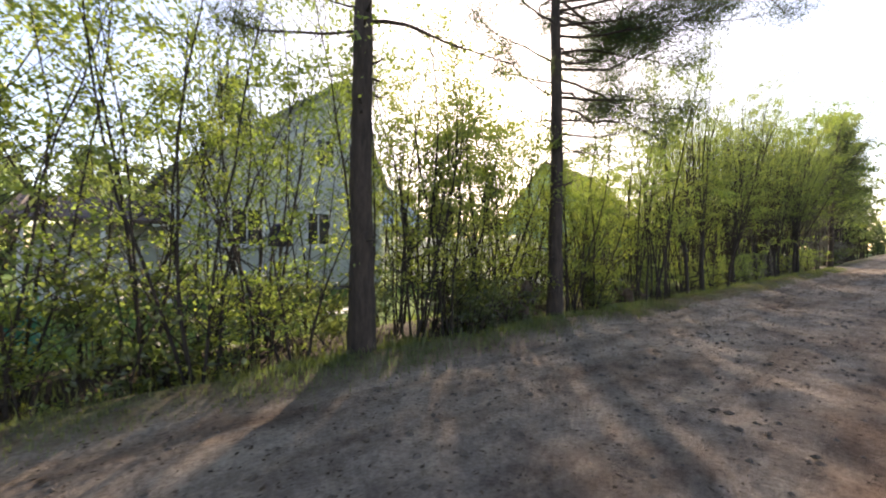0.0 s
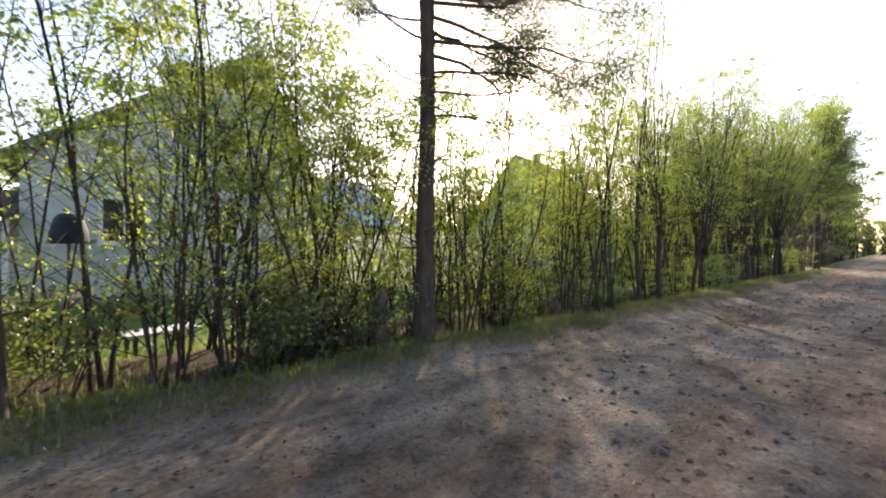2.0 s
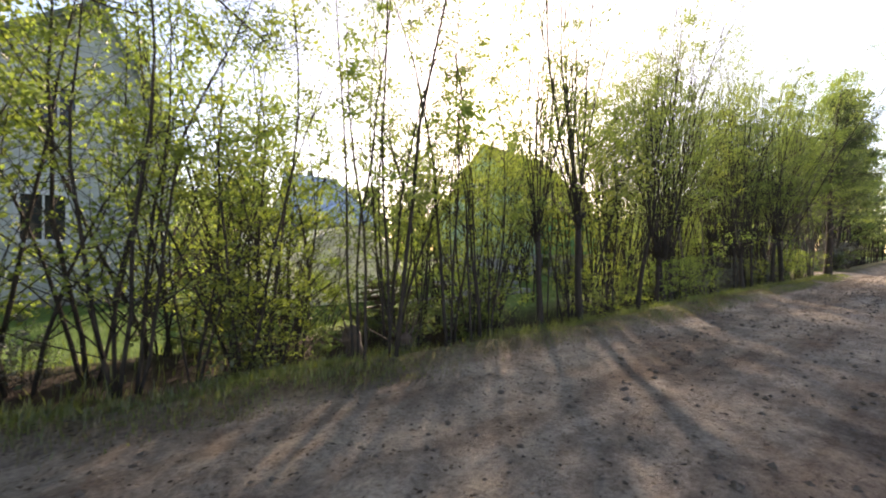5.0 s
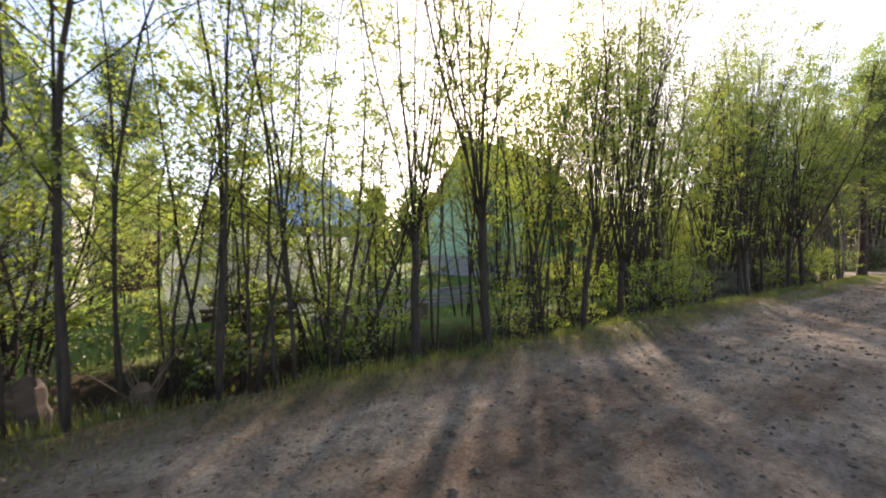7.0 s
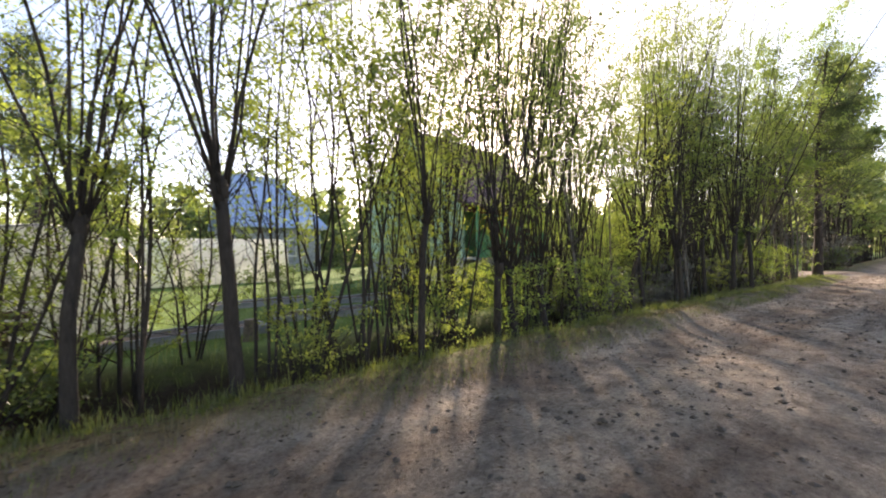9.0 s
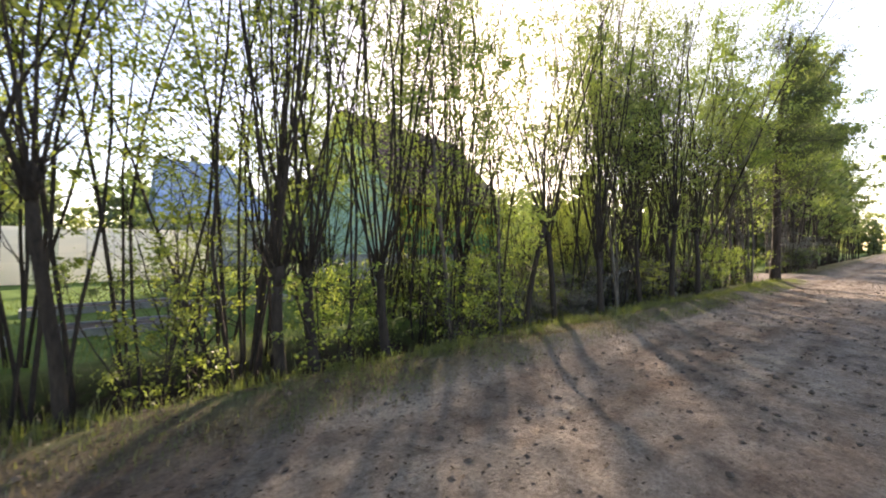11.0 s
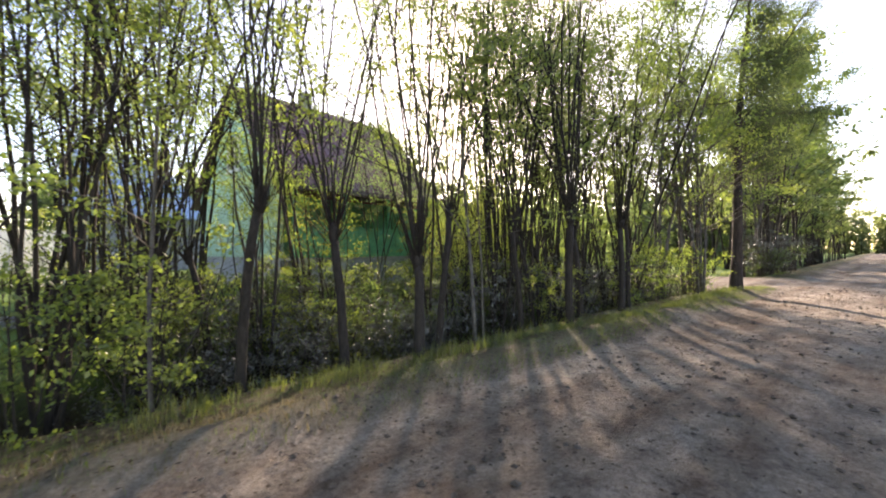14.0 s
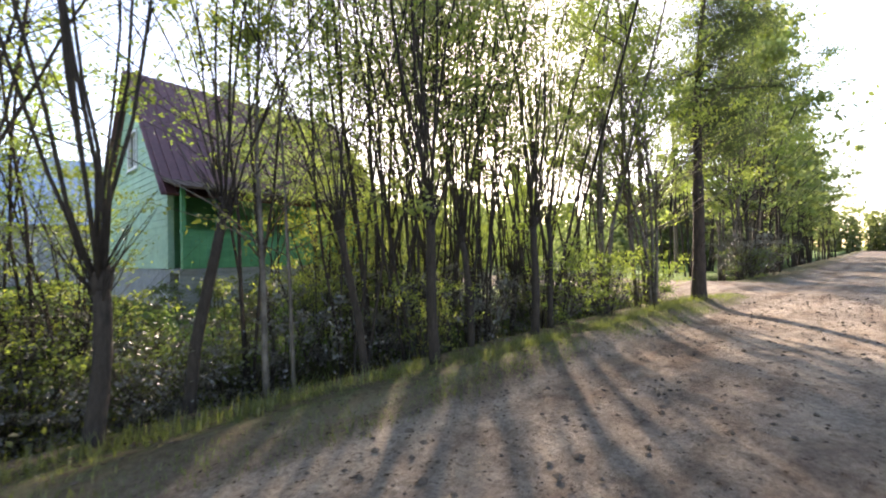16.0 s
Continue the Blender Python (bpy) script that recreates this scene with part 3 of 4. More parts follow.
def fill(count, x0, x1, y0, y1, kinds, lo, hi, gap, group, bare=()):
    """Scatter plants over a strip; bare: stretches along the road left open."""
    done = 0
    for _ in range(count * 12):
        if done >= count:
            break
        x, y = rgt.uniform(x0, x1), rgt.uniform(y0, y1)
        if 42.2 < x < 51.5 or any((x - a) ** 2 + (y - b) ** 2 < gap * gap for a, b in spots):
            continue
        spots.append((x, y))
        k, turn, size = kinds[rgt.integers(len(kinds))], rgt.uniform(0, 360), rgt.uniform(lo, hi)
        done += 1
        if not any(a < x < b for a, b in bare):
            plant(k, x, y, turn, size, group)


fill(10, -4, 8.5, 5.2, 6.8, thin, 0.95, 1.2, 0.5, "trees along the road", [(5.7, 8.5)])
fill(5, 3, 11, 6.8, 8.0, thin, 1.0, 1.3, 0.6, "trees along the road", [(6.6, 8.6)])
fill(4, 8.5, 11.5, 5.0, 6.6, thin, 0.75, 1.0, 0.6, "trees along the road", [(8.5, 9.8)])
fill(7, 11.5, 17, 4.9, 6.6, sparse, 0.7, 1.0, 0.5, "trees along the road")
fill(5, 19, 36, 5.0, 6.6, poll, 0.8, 1.0, 0.6, "trees along the road")
fill(11, 18, 27, 4.9, 7.6, open_tall, 0.9, 1.12, 0.7, "trees along the road", [(21.6, 24.6), (25.2, 27)])
fill(9, 27, 35, 4.7, 7.6, open_tall, 0.95, 1.2, 0.6, "trees along the road", [(26.5, 29.4), (30.2, 31)])
fill(7, 34, 41, 5.2, 8.0, tall, 0.9, 1.15, 0.7, "trees along the road", [(37, 39)])
fill(8, 17.8, 21.5, 5.0, 7.6, thin, 0.8, 1.05, 0.5, "trees along the road", [(17.8, 19.8)])
fill(5, 13.2, 17.6, 5.2, 7.4, thin, 0.72, 0.92, 0.6, "trees along the road", [(14.6, 17.6)])
fill(9, 21, 34, 5.4, 8.4, thin, 0.7, 0.95, 0.5, "trees along the road", [(21, 24.5), (25.2, 27.2), (29, 30)])
birch = [tree_kind("birch_tree", 360, M_PALE, M_LEAF, "tall young birch with bright fresh leaves", height=11.5, stems=3, spread=0.14, leaf_n=7000, leaf=0.085, base_r=0.06, twigs=34, low=0.2, clump=0.24, reach=1.3)]
for x, y, sc in [(37.6, 4.9, 1.0), (39.2, 4.6, 1.0)]:
    plant(birch[0], x, y, rgt.uniform(0, 360), sc, "trees along the road")
fill(34, 53, 110, 4.4, 9.5, faraway, 1.45, 2.1, 0.9, "trees along the road")
fill(12, 30, 110, -9.0, -6.5, faraway, 0.9, 1.3, 0.9, "trees along the road")
leaning = tree_kind("birch_tree", 390, M_PALE, M_LEAF, "leafy birch leaning out over the road", height=8.6, stems=3, spread=0.1, leaf_n=4200, leaf=0.075, base_r=0.07, twigs=26, low=0.45, clump=0.24, reach=1.7)
lean = plant(leaning, 20.3, -4.5, 40, 1.0, "trees along the road")
lean.matrix_world = pose(20.3, -4.5, 0, -31, 0, 0) @ pose(0, 0, 0, 0, 0, 40)
spots = []
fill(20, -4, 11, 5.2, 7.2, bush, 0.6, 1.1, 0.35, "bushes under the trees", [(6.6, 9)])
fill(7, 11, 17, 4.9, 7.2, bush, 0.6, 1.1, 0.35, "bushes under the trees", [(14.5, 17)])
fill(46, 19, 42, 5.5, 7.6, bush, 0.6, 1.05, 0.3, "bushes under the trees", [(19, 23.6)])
bright = [tree_kind("bush", 450 + i, M_BARK, M_LEAF, "bright yellow-green leafy bush at the verge", "bush", height=h, stems=8, spread=0.5, leaf_n=n, leaf=0.06, base_r=0.014, twigs=10, low=0.08, clump=0.1)
          for i, (h, n) in enumerate([(2.0, 1500), (2.6, 1900)])]
for x, y, k, sc in [(22.7, 6.3, 0, 0.75), (22.1, 7.2, 0, 0.7), (23.6, 4.95, 0, 0.95), (24.5, 5.1, 1, 0.9), (17.3, 5.2, 0, 0.8), (19.4, 5.3, 1, 0.8), (21.2, 5.0, 0, 0.9), (31.6, 4.9, 0, 0.8), (35.2, 4.7, 1, 1.0),
                    (37.0, 4.5, 0, 1.0), (38.6, 4.4, 0, 1.0), (40.6, 4.6, 0, 0.8), (10.2, 5.3, 0, 0.8), (1.4, 5.6, 0, 0.8), (-0.6, 5.5, 1, 0.8)]:
    plant(bright[k], x, y, rgt.uniform(0, 360), sc, "bushes under the trees")
for x, y, sc in [(52.0, 4.4, 1.3), (53.0, 4.8, 1.6), (54.6, 4.5, 1.4), (56.5, 4.6, 1.6), (41.2, 4.9, 0.9)]:
    plant(bush[1], x, y, rgt.uniform(0, 360), sc, "bushes under the trees")
fill(22, 24, 33, 6.8, 11.5, bush, 0.8, 1.3, 0.6, "garden bushes")
fill(5, 20, 27, 5.4, 8.0, bright, 0.6, 0.9, 0.5, "bushes under the trees", [(20, 23.5)])
for x, y, k, sc in [(13.2, 6.7, 1, 0.85), (12.5, 7.1, 2, 0.9), (13.6, 6.9, 1, 1.0), (27.0, 6.2, 1, 1.0), (27.9, 5.9, 0, 1.1), (28.7, 6.3, 1, 0.9), (27.4, 5.5, 2, 1.1)]:
    plant(bush[k], x, y, rgt.uniform(0, 360), sc, "bushes under the trees")
for x, y, k, sc in [(14.7, 6.4, 2, 0.85), (7.9, 6.3, 2, 1.1), (24.4, 12.5, 3, 1.15), (25.0, 13.4, 1, 1.3), (23.6, 12.4, 3, 1.05), (9.9, 5.4, 1, 1.0), (10.9, 6.6, 2, 0.85), (14.2, 5.6, 2, 0.9), (10.9, 15.2, 1, 0.95), (11.4, 16.6, 3, 1.0), (11.0, 18.4, 1, 1.1), (12.2, 8.4, 2, 0.7), (9.6, 7.6, 2, 0.9)]:
    plant(thin[k], x, y, rgt.uniform(0, 360), sc, "trees along the road")
for x, y, k, sc in [(4.4, 6.3, 0, 0.72), (6.4, 6.6, 1, 0.74), (1.2, 6.4, 2, 0.66), (-1.5, 6.0, 0, 0.7), (9.1, 6.8, 1, 0.72), (3.0, 7.2, 1, 0.72)]:
    plant(open_tall[k], x, y, rgt.uniform(0, 360), sc, "trees along the road")
for x, y, sc in [(53.0, 5.0, 1.3), (55.0, 6.2, 1.45), (57.0, 4.9, 1.45), (60.0, 5.4, 1.6)]:
    plant(birch[0], x, y, rgt.uniform(0, 360), sc, "trees along the road")
leafy = [tree_kind("young_tree", 560 + i, M_BARK, M_LEAF, "young tree with full fresh green crown", height=h, stems=s, spread=0.2, leaf_n=n, leaf=0.075, base_r=0.04, twigs=24, low=0.42, clump=0.2, reach=1.6)
         for i, (h, s, n) in enumerate([(7.0, 3, 2500), (7.8, 4, 2900)])]
for x, y, k, sc in [(3.6, 6.0, 0, 1.0), (5.6, 6.1, 1, 0.95), (8.4, 6.4, 0, 0.9), (17.5, 5.6, 0, 1.05), (20.2, 5.6, 0, 0.95), (6.4, 6.5, 0, 0.9), (7.5, 6.5, 1, 0.85), (24.6, 12.2, 1, 1.15), (25.3, 13.3, 0, 1.3), (24.0, 13.2, 0, 1.15)]:
    plant(leafy[k], x, y, rgt.uniform(0, 360), sc, "trees along the road")
for x, y, k, sc in [(31.5, 7.6, 1, 0.8), (33.2, 8.4, 0, 0.85), (34.6, 7.4, 2, 0.9), (36.0, 8.6, 1, 0.8), (37.4, 7.6, 0, 0.8), (38.8, 8.8, 1, 0.8), (40.2, 7.8, 2, 0.9), (35.3, 9.6, 3, 0.8), (32.3, 9.4, 3, 0.75)]:
    plant(thin[k], x, y, rgt.uniform(0, 360), sc, "trees along the road")
for x, y, k, sc in [(7.0, 5.8, 2, 0.95), (6.2, 6.0, 2, 1.0), (13.4, 7.4, 3, 0.85), (14.8, 7.8, 0, 0.95), (15.4, 6.6, 3, 0.9), (16.3, 7.0, 1, 0.82)]:
    plant(thin[k], x, y, rgt.uniform(0, 360), sc, "trees along the road")
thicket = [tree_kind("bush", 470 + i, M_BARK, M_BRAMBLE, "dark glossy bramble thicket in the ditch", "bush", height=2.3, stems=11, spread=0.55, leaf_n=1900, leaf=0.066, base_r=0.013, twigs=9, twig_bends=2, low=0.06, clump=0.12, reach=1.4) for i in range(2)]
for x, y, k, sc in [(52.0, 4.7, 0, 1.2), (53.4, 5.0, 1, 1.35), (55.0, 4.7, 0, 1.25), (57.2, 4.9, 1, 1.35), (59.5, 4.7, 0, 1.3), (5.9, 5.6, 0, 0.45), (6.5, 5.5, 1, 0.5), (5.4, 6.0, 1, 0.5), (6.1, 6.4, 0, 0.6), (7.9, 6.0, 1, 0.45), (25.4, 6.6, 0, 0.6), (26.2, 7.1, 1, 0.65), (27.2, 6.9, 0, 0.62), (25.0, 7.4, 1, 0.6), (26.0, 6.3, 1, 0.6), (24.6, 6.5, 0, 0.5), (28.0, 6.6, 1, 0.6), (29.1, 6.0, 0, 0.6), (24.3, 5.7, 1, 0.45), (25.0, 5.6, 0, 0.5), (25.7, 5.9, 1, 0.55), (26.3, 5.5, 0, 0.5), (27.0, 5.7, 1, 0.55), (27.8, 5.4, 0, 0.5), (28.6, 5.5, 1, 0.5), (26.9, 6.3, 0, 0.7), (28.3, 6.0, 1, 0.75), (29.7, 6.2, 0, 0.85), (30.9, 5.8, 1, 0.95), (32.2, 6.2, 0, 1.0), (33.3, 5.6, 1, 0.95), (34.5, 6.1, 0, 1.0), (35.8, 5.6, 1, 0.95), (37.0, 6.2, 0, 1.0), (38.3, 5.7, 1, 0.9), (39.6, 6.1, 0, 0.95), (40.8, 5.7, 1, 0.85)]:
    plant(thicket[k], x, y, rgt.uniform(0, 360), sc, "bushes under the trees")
spots = []
fill(16, 34.5, 42, 9.5, 14.5, faraway, 0.46, 0.6, 0.8, "garden bushes")
for x, y, k, sc in [(20.9, 6.7, 0, 0.9), (23.7, 6.3, 2, 0.9), (24.1, 7.3, 0, 0.95)]:
    plant(open_tall[k], x, y, rgt.uniform(0, 360), sc, "trees along the road")

# taller, fuller crowns that close the row between the pines and the side road
for x, y, k, sc in [(9.4, 5.6, 0, 0.62), (10.4, 6.2, 1, 0.62), (12.2, 5.6, 0, 0.76), (14.3, 5.9, 1, 0.78), (18.2, 5.9, 0, 0.95)]:
    plant(leafy[k], x, y, rgt.uniform(0, 360), sc, "trees along the road")
for x, y, k, sc in [(27.0, 7.0, 2, 1.0), (26.1, 6.3, 0, 0.9), (23.7, 5.5, 1, 0.95), (30.6, 5.6, 2, 0.95), (32.0, 6.6, 0, 1.0), (33.4, 5.4, 1, 1.05), (35.0, 6.8, 2, 1.0), (37.8, 7.4, 1, 1.0)]:
    plant(open_tall[k], x, y, rgt.uniform(0, 360), sc, "trees along the road")
for x, y, sc in [(38.5, 3.95, 0.84), (39.9, 4.6, 0.9)]:
    plant(birch[0], x, y, rgt.uniform(0, 360), sc, "trees along the road")
for x, y, k, sc in [(23.6, 7.4, 1, 0.95), (25.4, 8.4, 0, 0.95), (32.2, 10.0, 2, 0.85), (33.6, 9.0, 0, 0.95), (31.4, 11.6, 1, 0.68), (31.6, 6.6, 0, 1.15), (33.2, 7.2, 1, 1.15), (35.4, 7.2, 0, 1.1)]:
    plant(tall[k], x, y, rgt.uniform(0, 360), sc, "trees along the road")
for x, y, k, sc in [(6.2, 5.8, 2, 0.95), (6.4, 7.0, 0, 1.0)]:
    plant(thin[k], x, y, rgt.uniform(0, 360), sc, "trees along the road")
for x, y, k, sc in [(26.6, 9.0, 0, 0.74), (27.2, 9.8, 1, 0.62), (0.5, 5.9, 0, 0.86), (1.9, 6.3, 1, 0.82), (-0.7, 6.7, 0, 0.9), (6.5, 6.05, 1, 0.85)]:
    plant(leafy[k], x, y, rgt.uniform(0, 360), sc, "trees along the road")
for x, y, k, sc in [(5.6, 6.0, 1, 1.0), (6.4, 6.3, 0, 1.2), (7.0, 5.7, 2, 1.0), (6.1, 5.5, 2, 0.9)]:
    plant(bush[k], x, y, rgt.uniform(0, 360), sc, "bushes under the trees")
for x, y, k, sc in [(11.1, 14.6, 0, 0.36), (11.7, 16.8, 1, 0.42), (11.2, 19.5, 0, 0.45), (12.4, 20.4, 1, 0.4), (10.9, 12.6, 1, 0.28)]:
    plant(faraway[k], x, y, rgt.uniform(0, 360), sc, "garden trees")
spots = []
fill(18, 33, 50, 10, 24, faraway, 0.5, 0.75, 1.2, "garden trees")


# ---- buildings ----
def bars(name, boxes, material, parent, label=""):
    s = Soup()
    for b in boxes:
        s.box(*b)
    return part(name, s, material, parent, label)


def spans(lo, hi, z0, z1, openings):
    """The stretches of a course between lo and hi that no opening takes."""
    cuts = [(lo, hi)]
    for a, b, c, d in openings:
        if z1 > c + 0.01 and z0 < d - 0.01:
            nxt = []
            for p, q in cuts:
                if b <= p or a >= q:
                    nxt.append((p, q))
                else:
                    nxt += [(p, a)] if a > p else []
                    nxt += [(b, q)] if b < q else []
            cuts = nxt
    return [(p, q) for p, q in cuts if q - p > 0.03]


def clad(wall, outline, z0, z1, step, openings, material, face):
    """Overlapping boards on the face y = face of a wall; outline(z) gives the two ends."""
    z = z0
    while z < z1 - 0.02:
        top = min(z + step, z1)
        (a0, b0), (a1, b1) = outline(z), outline(top)
        for p, q in spans(min(a0, a1) if a0 < a1 else a0, max(b0, b1) if b1 < b0 else b0, z, top, openings):
            s = Soup()
            pa = max(p, a0) if p <= a0 + 1e-6 else p
            qa = min(q, b0)
            pb, qb = (a1 if p <= a0 + 1e-6 else p), (b1 if q >= b0 - 1e-6 else q)
            if qb - pb < 0.02:
                qb = pb + 0.02
            v = [(pa, face - 0.032, z + 0.004), (qa, face - 0.032, z + 0.004), (qb, face - 0.016, top - 0.004), (pb, face - 0.016, top - 0.004),
                 (pa, face - 0.003, z + 0.004), (qa, face - 0.003, z + 0.004), (qb, face - 0.003, top - 0.004), (pb, face - 0.003, top - 0.004)]
            s.add(v, [(0, 1, 2, 3), (7, 6, 5, 4), (0, 4, 5, 1), (1, 5, 6, 2), (2, 6, 7, 3), (3, 7, 4, 0)])
            part("board", s, material, wall)
        z = top


def core(outline, z0, z1, openings, face, thick):
    """The body of a wall with its openings left free."""
    s = Soup()
    levels = sorted(set([z0, z1] + [round(z0 + i * 0.4, 3) for i in range(1, int((z1 - z0) / 0.4) + 1)] + [v for o in openings for v in o[2:] if z0 < v < z1]))
    for lo, hi in zip(levels[:-1], levels[1:]):
        (a0, b0), (a1, b1) = outline(lo), outline(hi)
        for p, q in spans(a0, b0, lo, hi, openings):
            pb, qb = (a1 if p <= a0 + 1e-6 else p), (b1 if q >= b0 - 1e-6 else q)
            if qb - pb < 0.02:
                qb = pb + 0.02
            s.slab([(p, face, lo), (q, face, lo), (qb, face, hi), (pb, face, hi)], (0, thick, 0))
    return s


def window(parent, a, b, z0, z1, face, trim, cross=True):
    w = bars("window", [(a - 0.09, face - 0.055, z0 - 0.09, a + 0.03, face + 0.06, z1 + 0.09), (b - 0.03, face - 0.055, z0 - 0.09, b + 0.09, face + 0.06, z1 + 0.09),
                        (a + 0.03, face - 0.055, z0 - 0.09, b - 0.03, face + 0.06, z0 + 0.03), (a + 0.03, face - 0.055, z1 - 0.03, b - 0.03, face + 0.06, z1 + 0.09)], trim, parent, "painted window surround")
    if cross:
        m = (a + b) / 2
        bars("mullion", [(m - 0.025, face + 0.005, z0 + 0.03, m + 0.025, face + 0.05, z1 - 0.03)], trim, w)
    bars("pane", [(a + 0.03, face + 0.055, z0 + 0.03, b - 0.03, face + 0.065, z1 - 0.03)], M_GLASS, w, "dark reflecting glass")
    bars("sill", [(a - 0.12, face - 0.11, z0 - 0.13, b + 0.12, face - 0.03, z0 - 0.095)], trim, w)
    return w


def ribbed(pts, offset, pitch=0.25):
    """A folded roof sheet with ribs from eave to ridge, in one piece. pts: eave a, eave b, ridge b, ridge a."""
    a, b, c, e = (np.array(p, dtype=float) for p in pts)
    n = np.cross(b - a, e - a)
    n /= np.linalg.norm(n)
    n = -n if n[2] < 0 else n
    k = max(2, int(np.linalg.norm(b - a) / pitch))
    prof = [(0.0, 0.0)]
    for i in range(k):
        u, w = i / k, 1 / k
        prof += [(u + w * 0.40, 0.0), (u + w * 0.45, 0.03), (u + w * 0.55, 0.03), (u + w * 0.60, 0.0)]
    prof.append((1.0, 0.0))
    off = np.asarray(offset, dtype=float)
    rows = [[p + (q - p) * u + off + n * hgt for u, hgt in prof] for p, q in ((a, b), (e, c))]
    rows += [[p + (q - p) * u for u, hgt in prof] for p, q in ((a, b), (e, c))]
    m = len(prof)
    f = []
    for i in range(m - 1):
        f += [(i, i + 1, m + i + 1, m + i), (2 * m + i + 1, 2 * m + i, 3 * m + i, 3 * m + i + 1), (i + 1, i, 2 * m + i, 2 * m + i + 1), (m + i, m + i + 1, 3 * m + i + 1, 3 * m + i)]
    f += [(0, m, 3 * m, 2 * m), (2 * m - 1, m - 1, 3 * m - 1, 4 * m - 1)]
    s = Soup()
    s.add(np.array(rows).reshape(-1, 3), f)
    return s


# grey gabled house; x runs along its road front
W1, AP1, EL1, ER1, TOP1, D1 = 8.2, 6.3, 4.25, 4.6, 8.9, 7.0
BASE1 = 0.0


def outline1(z):
    a = 0.0 if z <= EL1 else (z - EL1) / (TOP1 - EL1) * AP1
    b = W1 if z <= ER1 else W1 - (z - ER1) / (TOP1 - ER1) * (W1 - AP1)
    return a, b


house = hold("house", pose(2.0, 16.2, 0), "pale grey weatherboarded gable house with steep roof and porch", "house")
OPEN1 = [(1.75, 2.85, 1.7, 3.05), (5.0, 5.8, 5.0, 6.2), (4.6, 5.6, 1.7, 3.05)]
wall1 = part("wall", core(outline1, BASE1, TOP1 - 0.05, OPEN1, 0, 0.18), M_SIDING, house, "pale grey boarded wall")
for o in OPEN1:
    window(house, *o, -0.02, M_TRIMW)
bars("side_wall", [(0, 0.18, BASE1, 0.18, D1 - 0.18, EL1 - 0.05)], M_SIDING, house)
bars("side_wall", [(W1 - 0.18, 0.18, BASE1, W1, D1 - 0.18, ER1 - 0.05)], M_SIDING, house)
part("back_wall", core(outline1, BASE1, TOP1 - 0.05, [], D1 - 0.18, 0.18), M_SIDING, house)
bars("plinth", [(0.04, 0.04, -0.7, W1 - 0.04, D1 - 0.04, BASE1 - 0.004)], M_PLINTH, house, "dark concrete plinth")
bars("corner_board", [(W1 - 0.12, -0.05, BASE1, W1 + 0.03, -0.036, ER1 - 0.02)], M_TRIMW, house)
part("roof", ribbed([(AP1, -0.35, TOP1 + 0.03), (AP1, D1 + 0.3, TOP1 + 0.03), (-0.5, D1 + 0.3, EL1 - 0.34), (-0.5, -0.35, EL1 - 0.34)], (0, 0, 0.09), 0.4), M_ROOFG, house, "grey-green sheet roof")
part("roof", ribbed([(W1 + 0.2, -0.35, ER1 - 0.42), (W1 + 0.2, D1 + 0.3, ER1 - 0.42), (AP1 + 0.02, D1 + 0.3, TOP1 + 0.03), (AP1 + 0.02, -0.35, TOP1 + 0.03)], (0.07, 0, 0.05), 0.4), M_ROOFG, house, "grey-green sheet roof")
s = Soup()
s.slab([(AP1, -0.36, TOP1 - 0.1), (W1 + 0.16, -0.36, ER1 - 0.5), (W1 + 0.16, -0.36, ER1 - 0.32), (AP1, -0.36, TOP1 + 0.09)], (0, -0.03, 0))
part("bargeboard", s, M_ROOFG, house)
s = Soup()
s.slab([(-0.48, -0.36, EL1 - 0.42), (AP1, -0.36, TOP1 - 0.1), (AP1, -0.36, TOP1 + 0.09), (-0.48, -0.36, EL1 - 0.22)], (0, -0.03, 0))
part("bargeboard", s, M_ROOFG, house)
bars("porch_wall", [(-3.4, 0.6, -0.2, -0.02, 0.75, 2.3)], M_SIDING, house)
window(house, -1.6, -0.9, 1.2, 2.0, 0.58, M_TRIMW)
part("porch_roof", ribbed([(-3.9, -0.9, 2.3), (-0.02, -0.9, 2.3), (-0.02, 3.0, 3.3), (-3.9, 3.0, 3.3)], (0, 0, 0.1), 0.4), M_DARKWOOD, house, "dark brown porch roof")
for x in (-3.6, -1.9, -0.25):
    bars("porch_post", [(x, -0.7, -0.35, x + 0.12, -0.58, 2.36)], M_TRIMW, house)
clad(wall1, outline1, BASE1, TOP1 - 0.06, 0.19, OPEN1, M_SIDING, 0)

# green house with a dark red roof; x runs along its road front, y away from the road
RL, RW, RE, RT = 9.3, 8.4, 4.15, 9.0
g = hold("house", pose(29.7, 15.9, 0, 0, 0, 7.5), "green boarded house with dark red roof and raised veranda", "house")


def out_side(z):
    return (0.0, RW) if z <= RE else ((z - RE) / (RT - RE) * RW / 2, RW - (z - RE) / (RT - RE) * RW / 2)


gable_holder = bars("plinth", [(0.03, 0.03, -0.5, RL, RW - 0.03, 1.2)], M_GREYBOARD, g, "grey boarded plinth")
s = core(out_side, 1.22, RT - 0.05, [(3.6, 4.8, 5.2, 6.6)], 0, 0.16)
gw = part("gable_wall", s, M_GREENP, g, "light green boarded gable")
gw.matrix_local = pose(0, RW, 0, 0, 0, -90)
window(gw, 3.6, 4.8, 5.2, 6.6, -0.02, M_TRIMW)
clad(gw, out_side, 1.22, RT - 0.06, 0.24, [(3.6, 4.8, 5.2, 6.6)], M_GREENP, 0)
bars("front_wall", [(0.17, 1.6, 1.22, RL, 1.75, RE + 1.5)], M_GREENW, g, "green boarded wall behind the veranda")
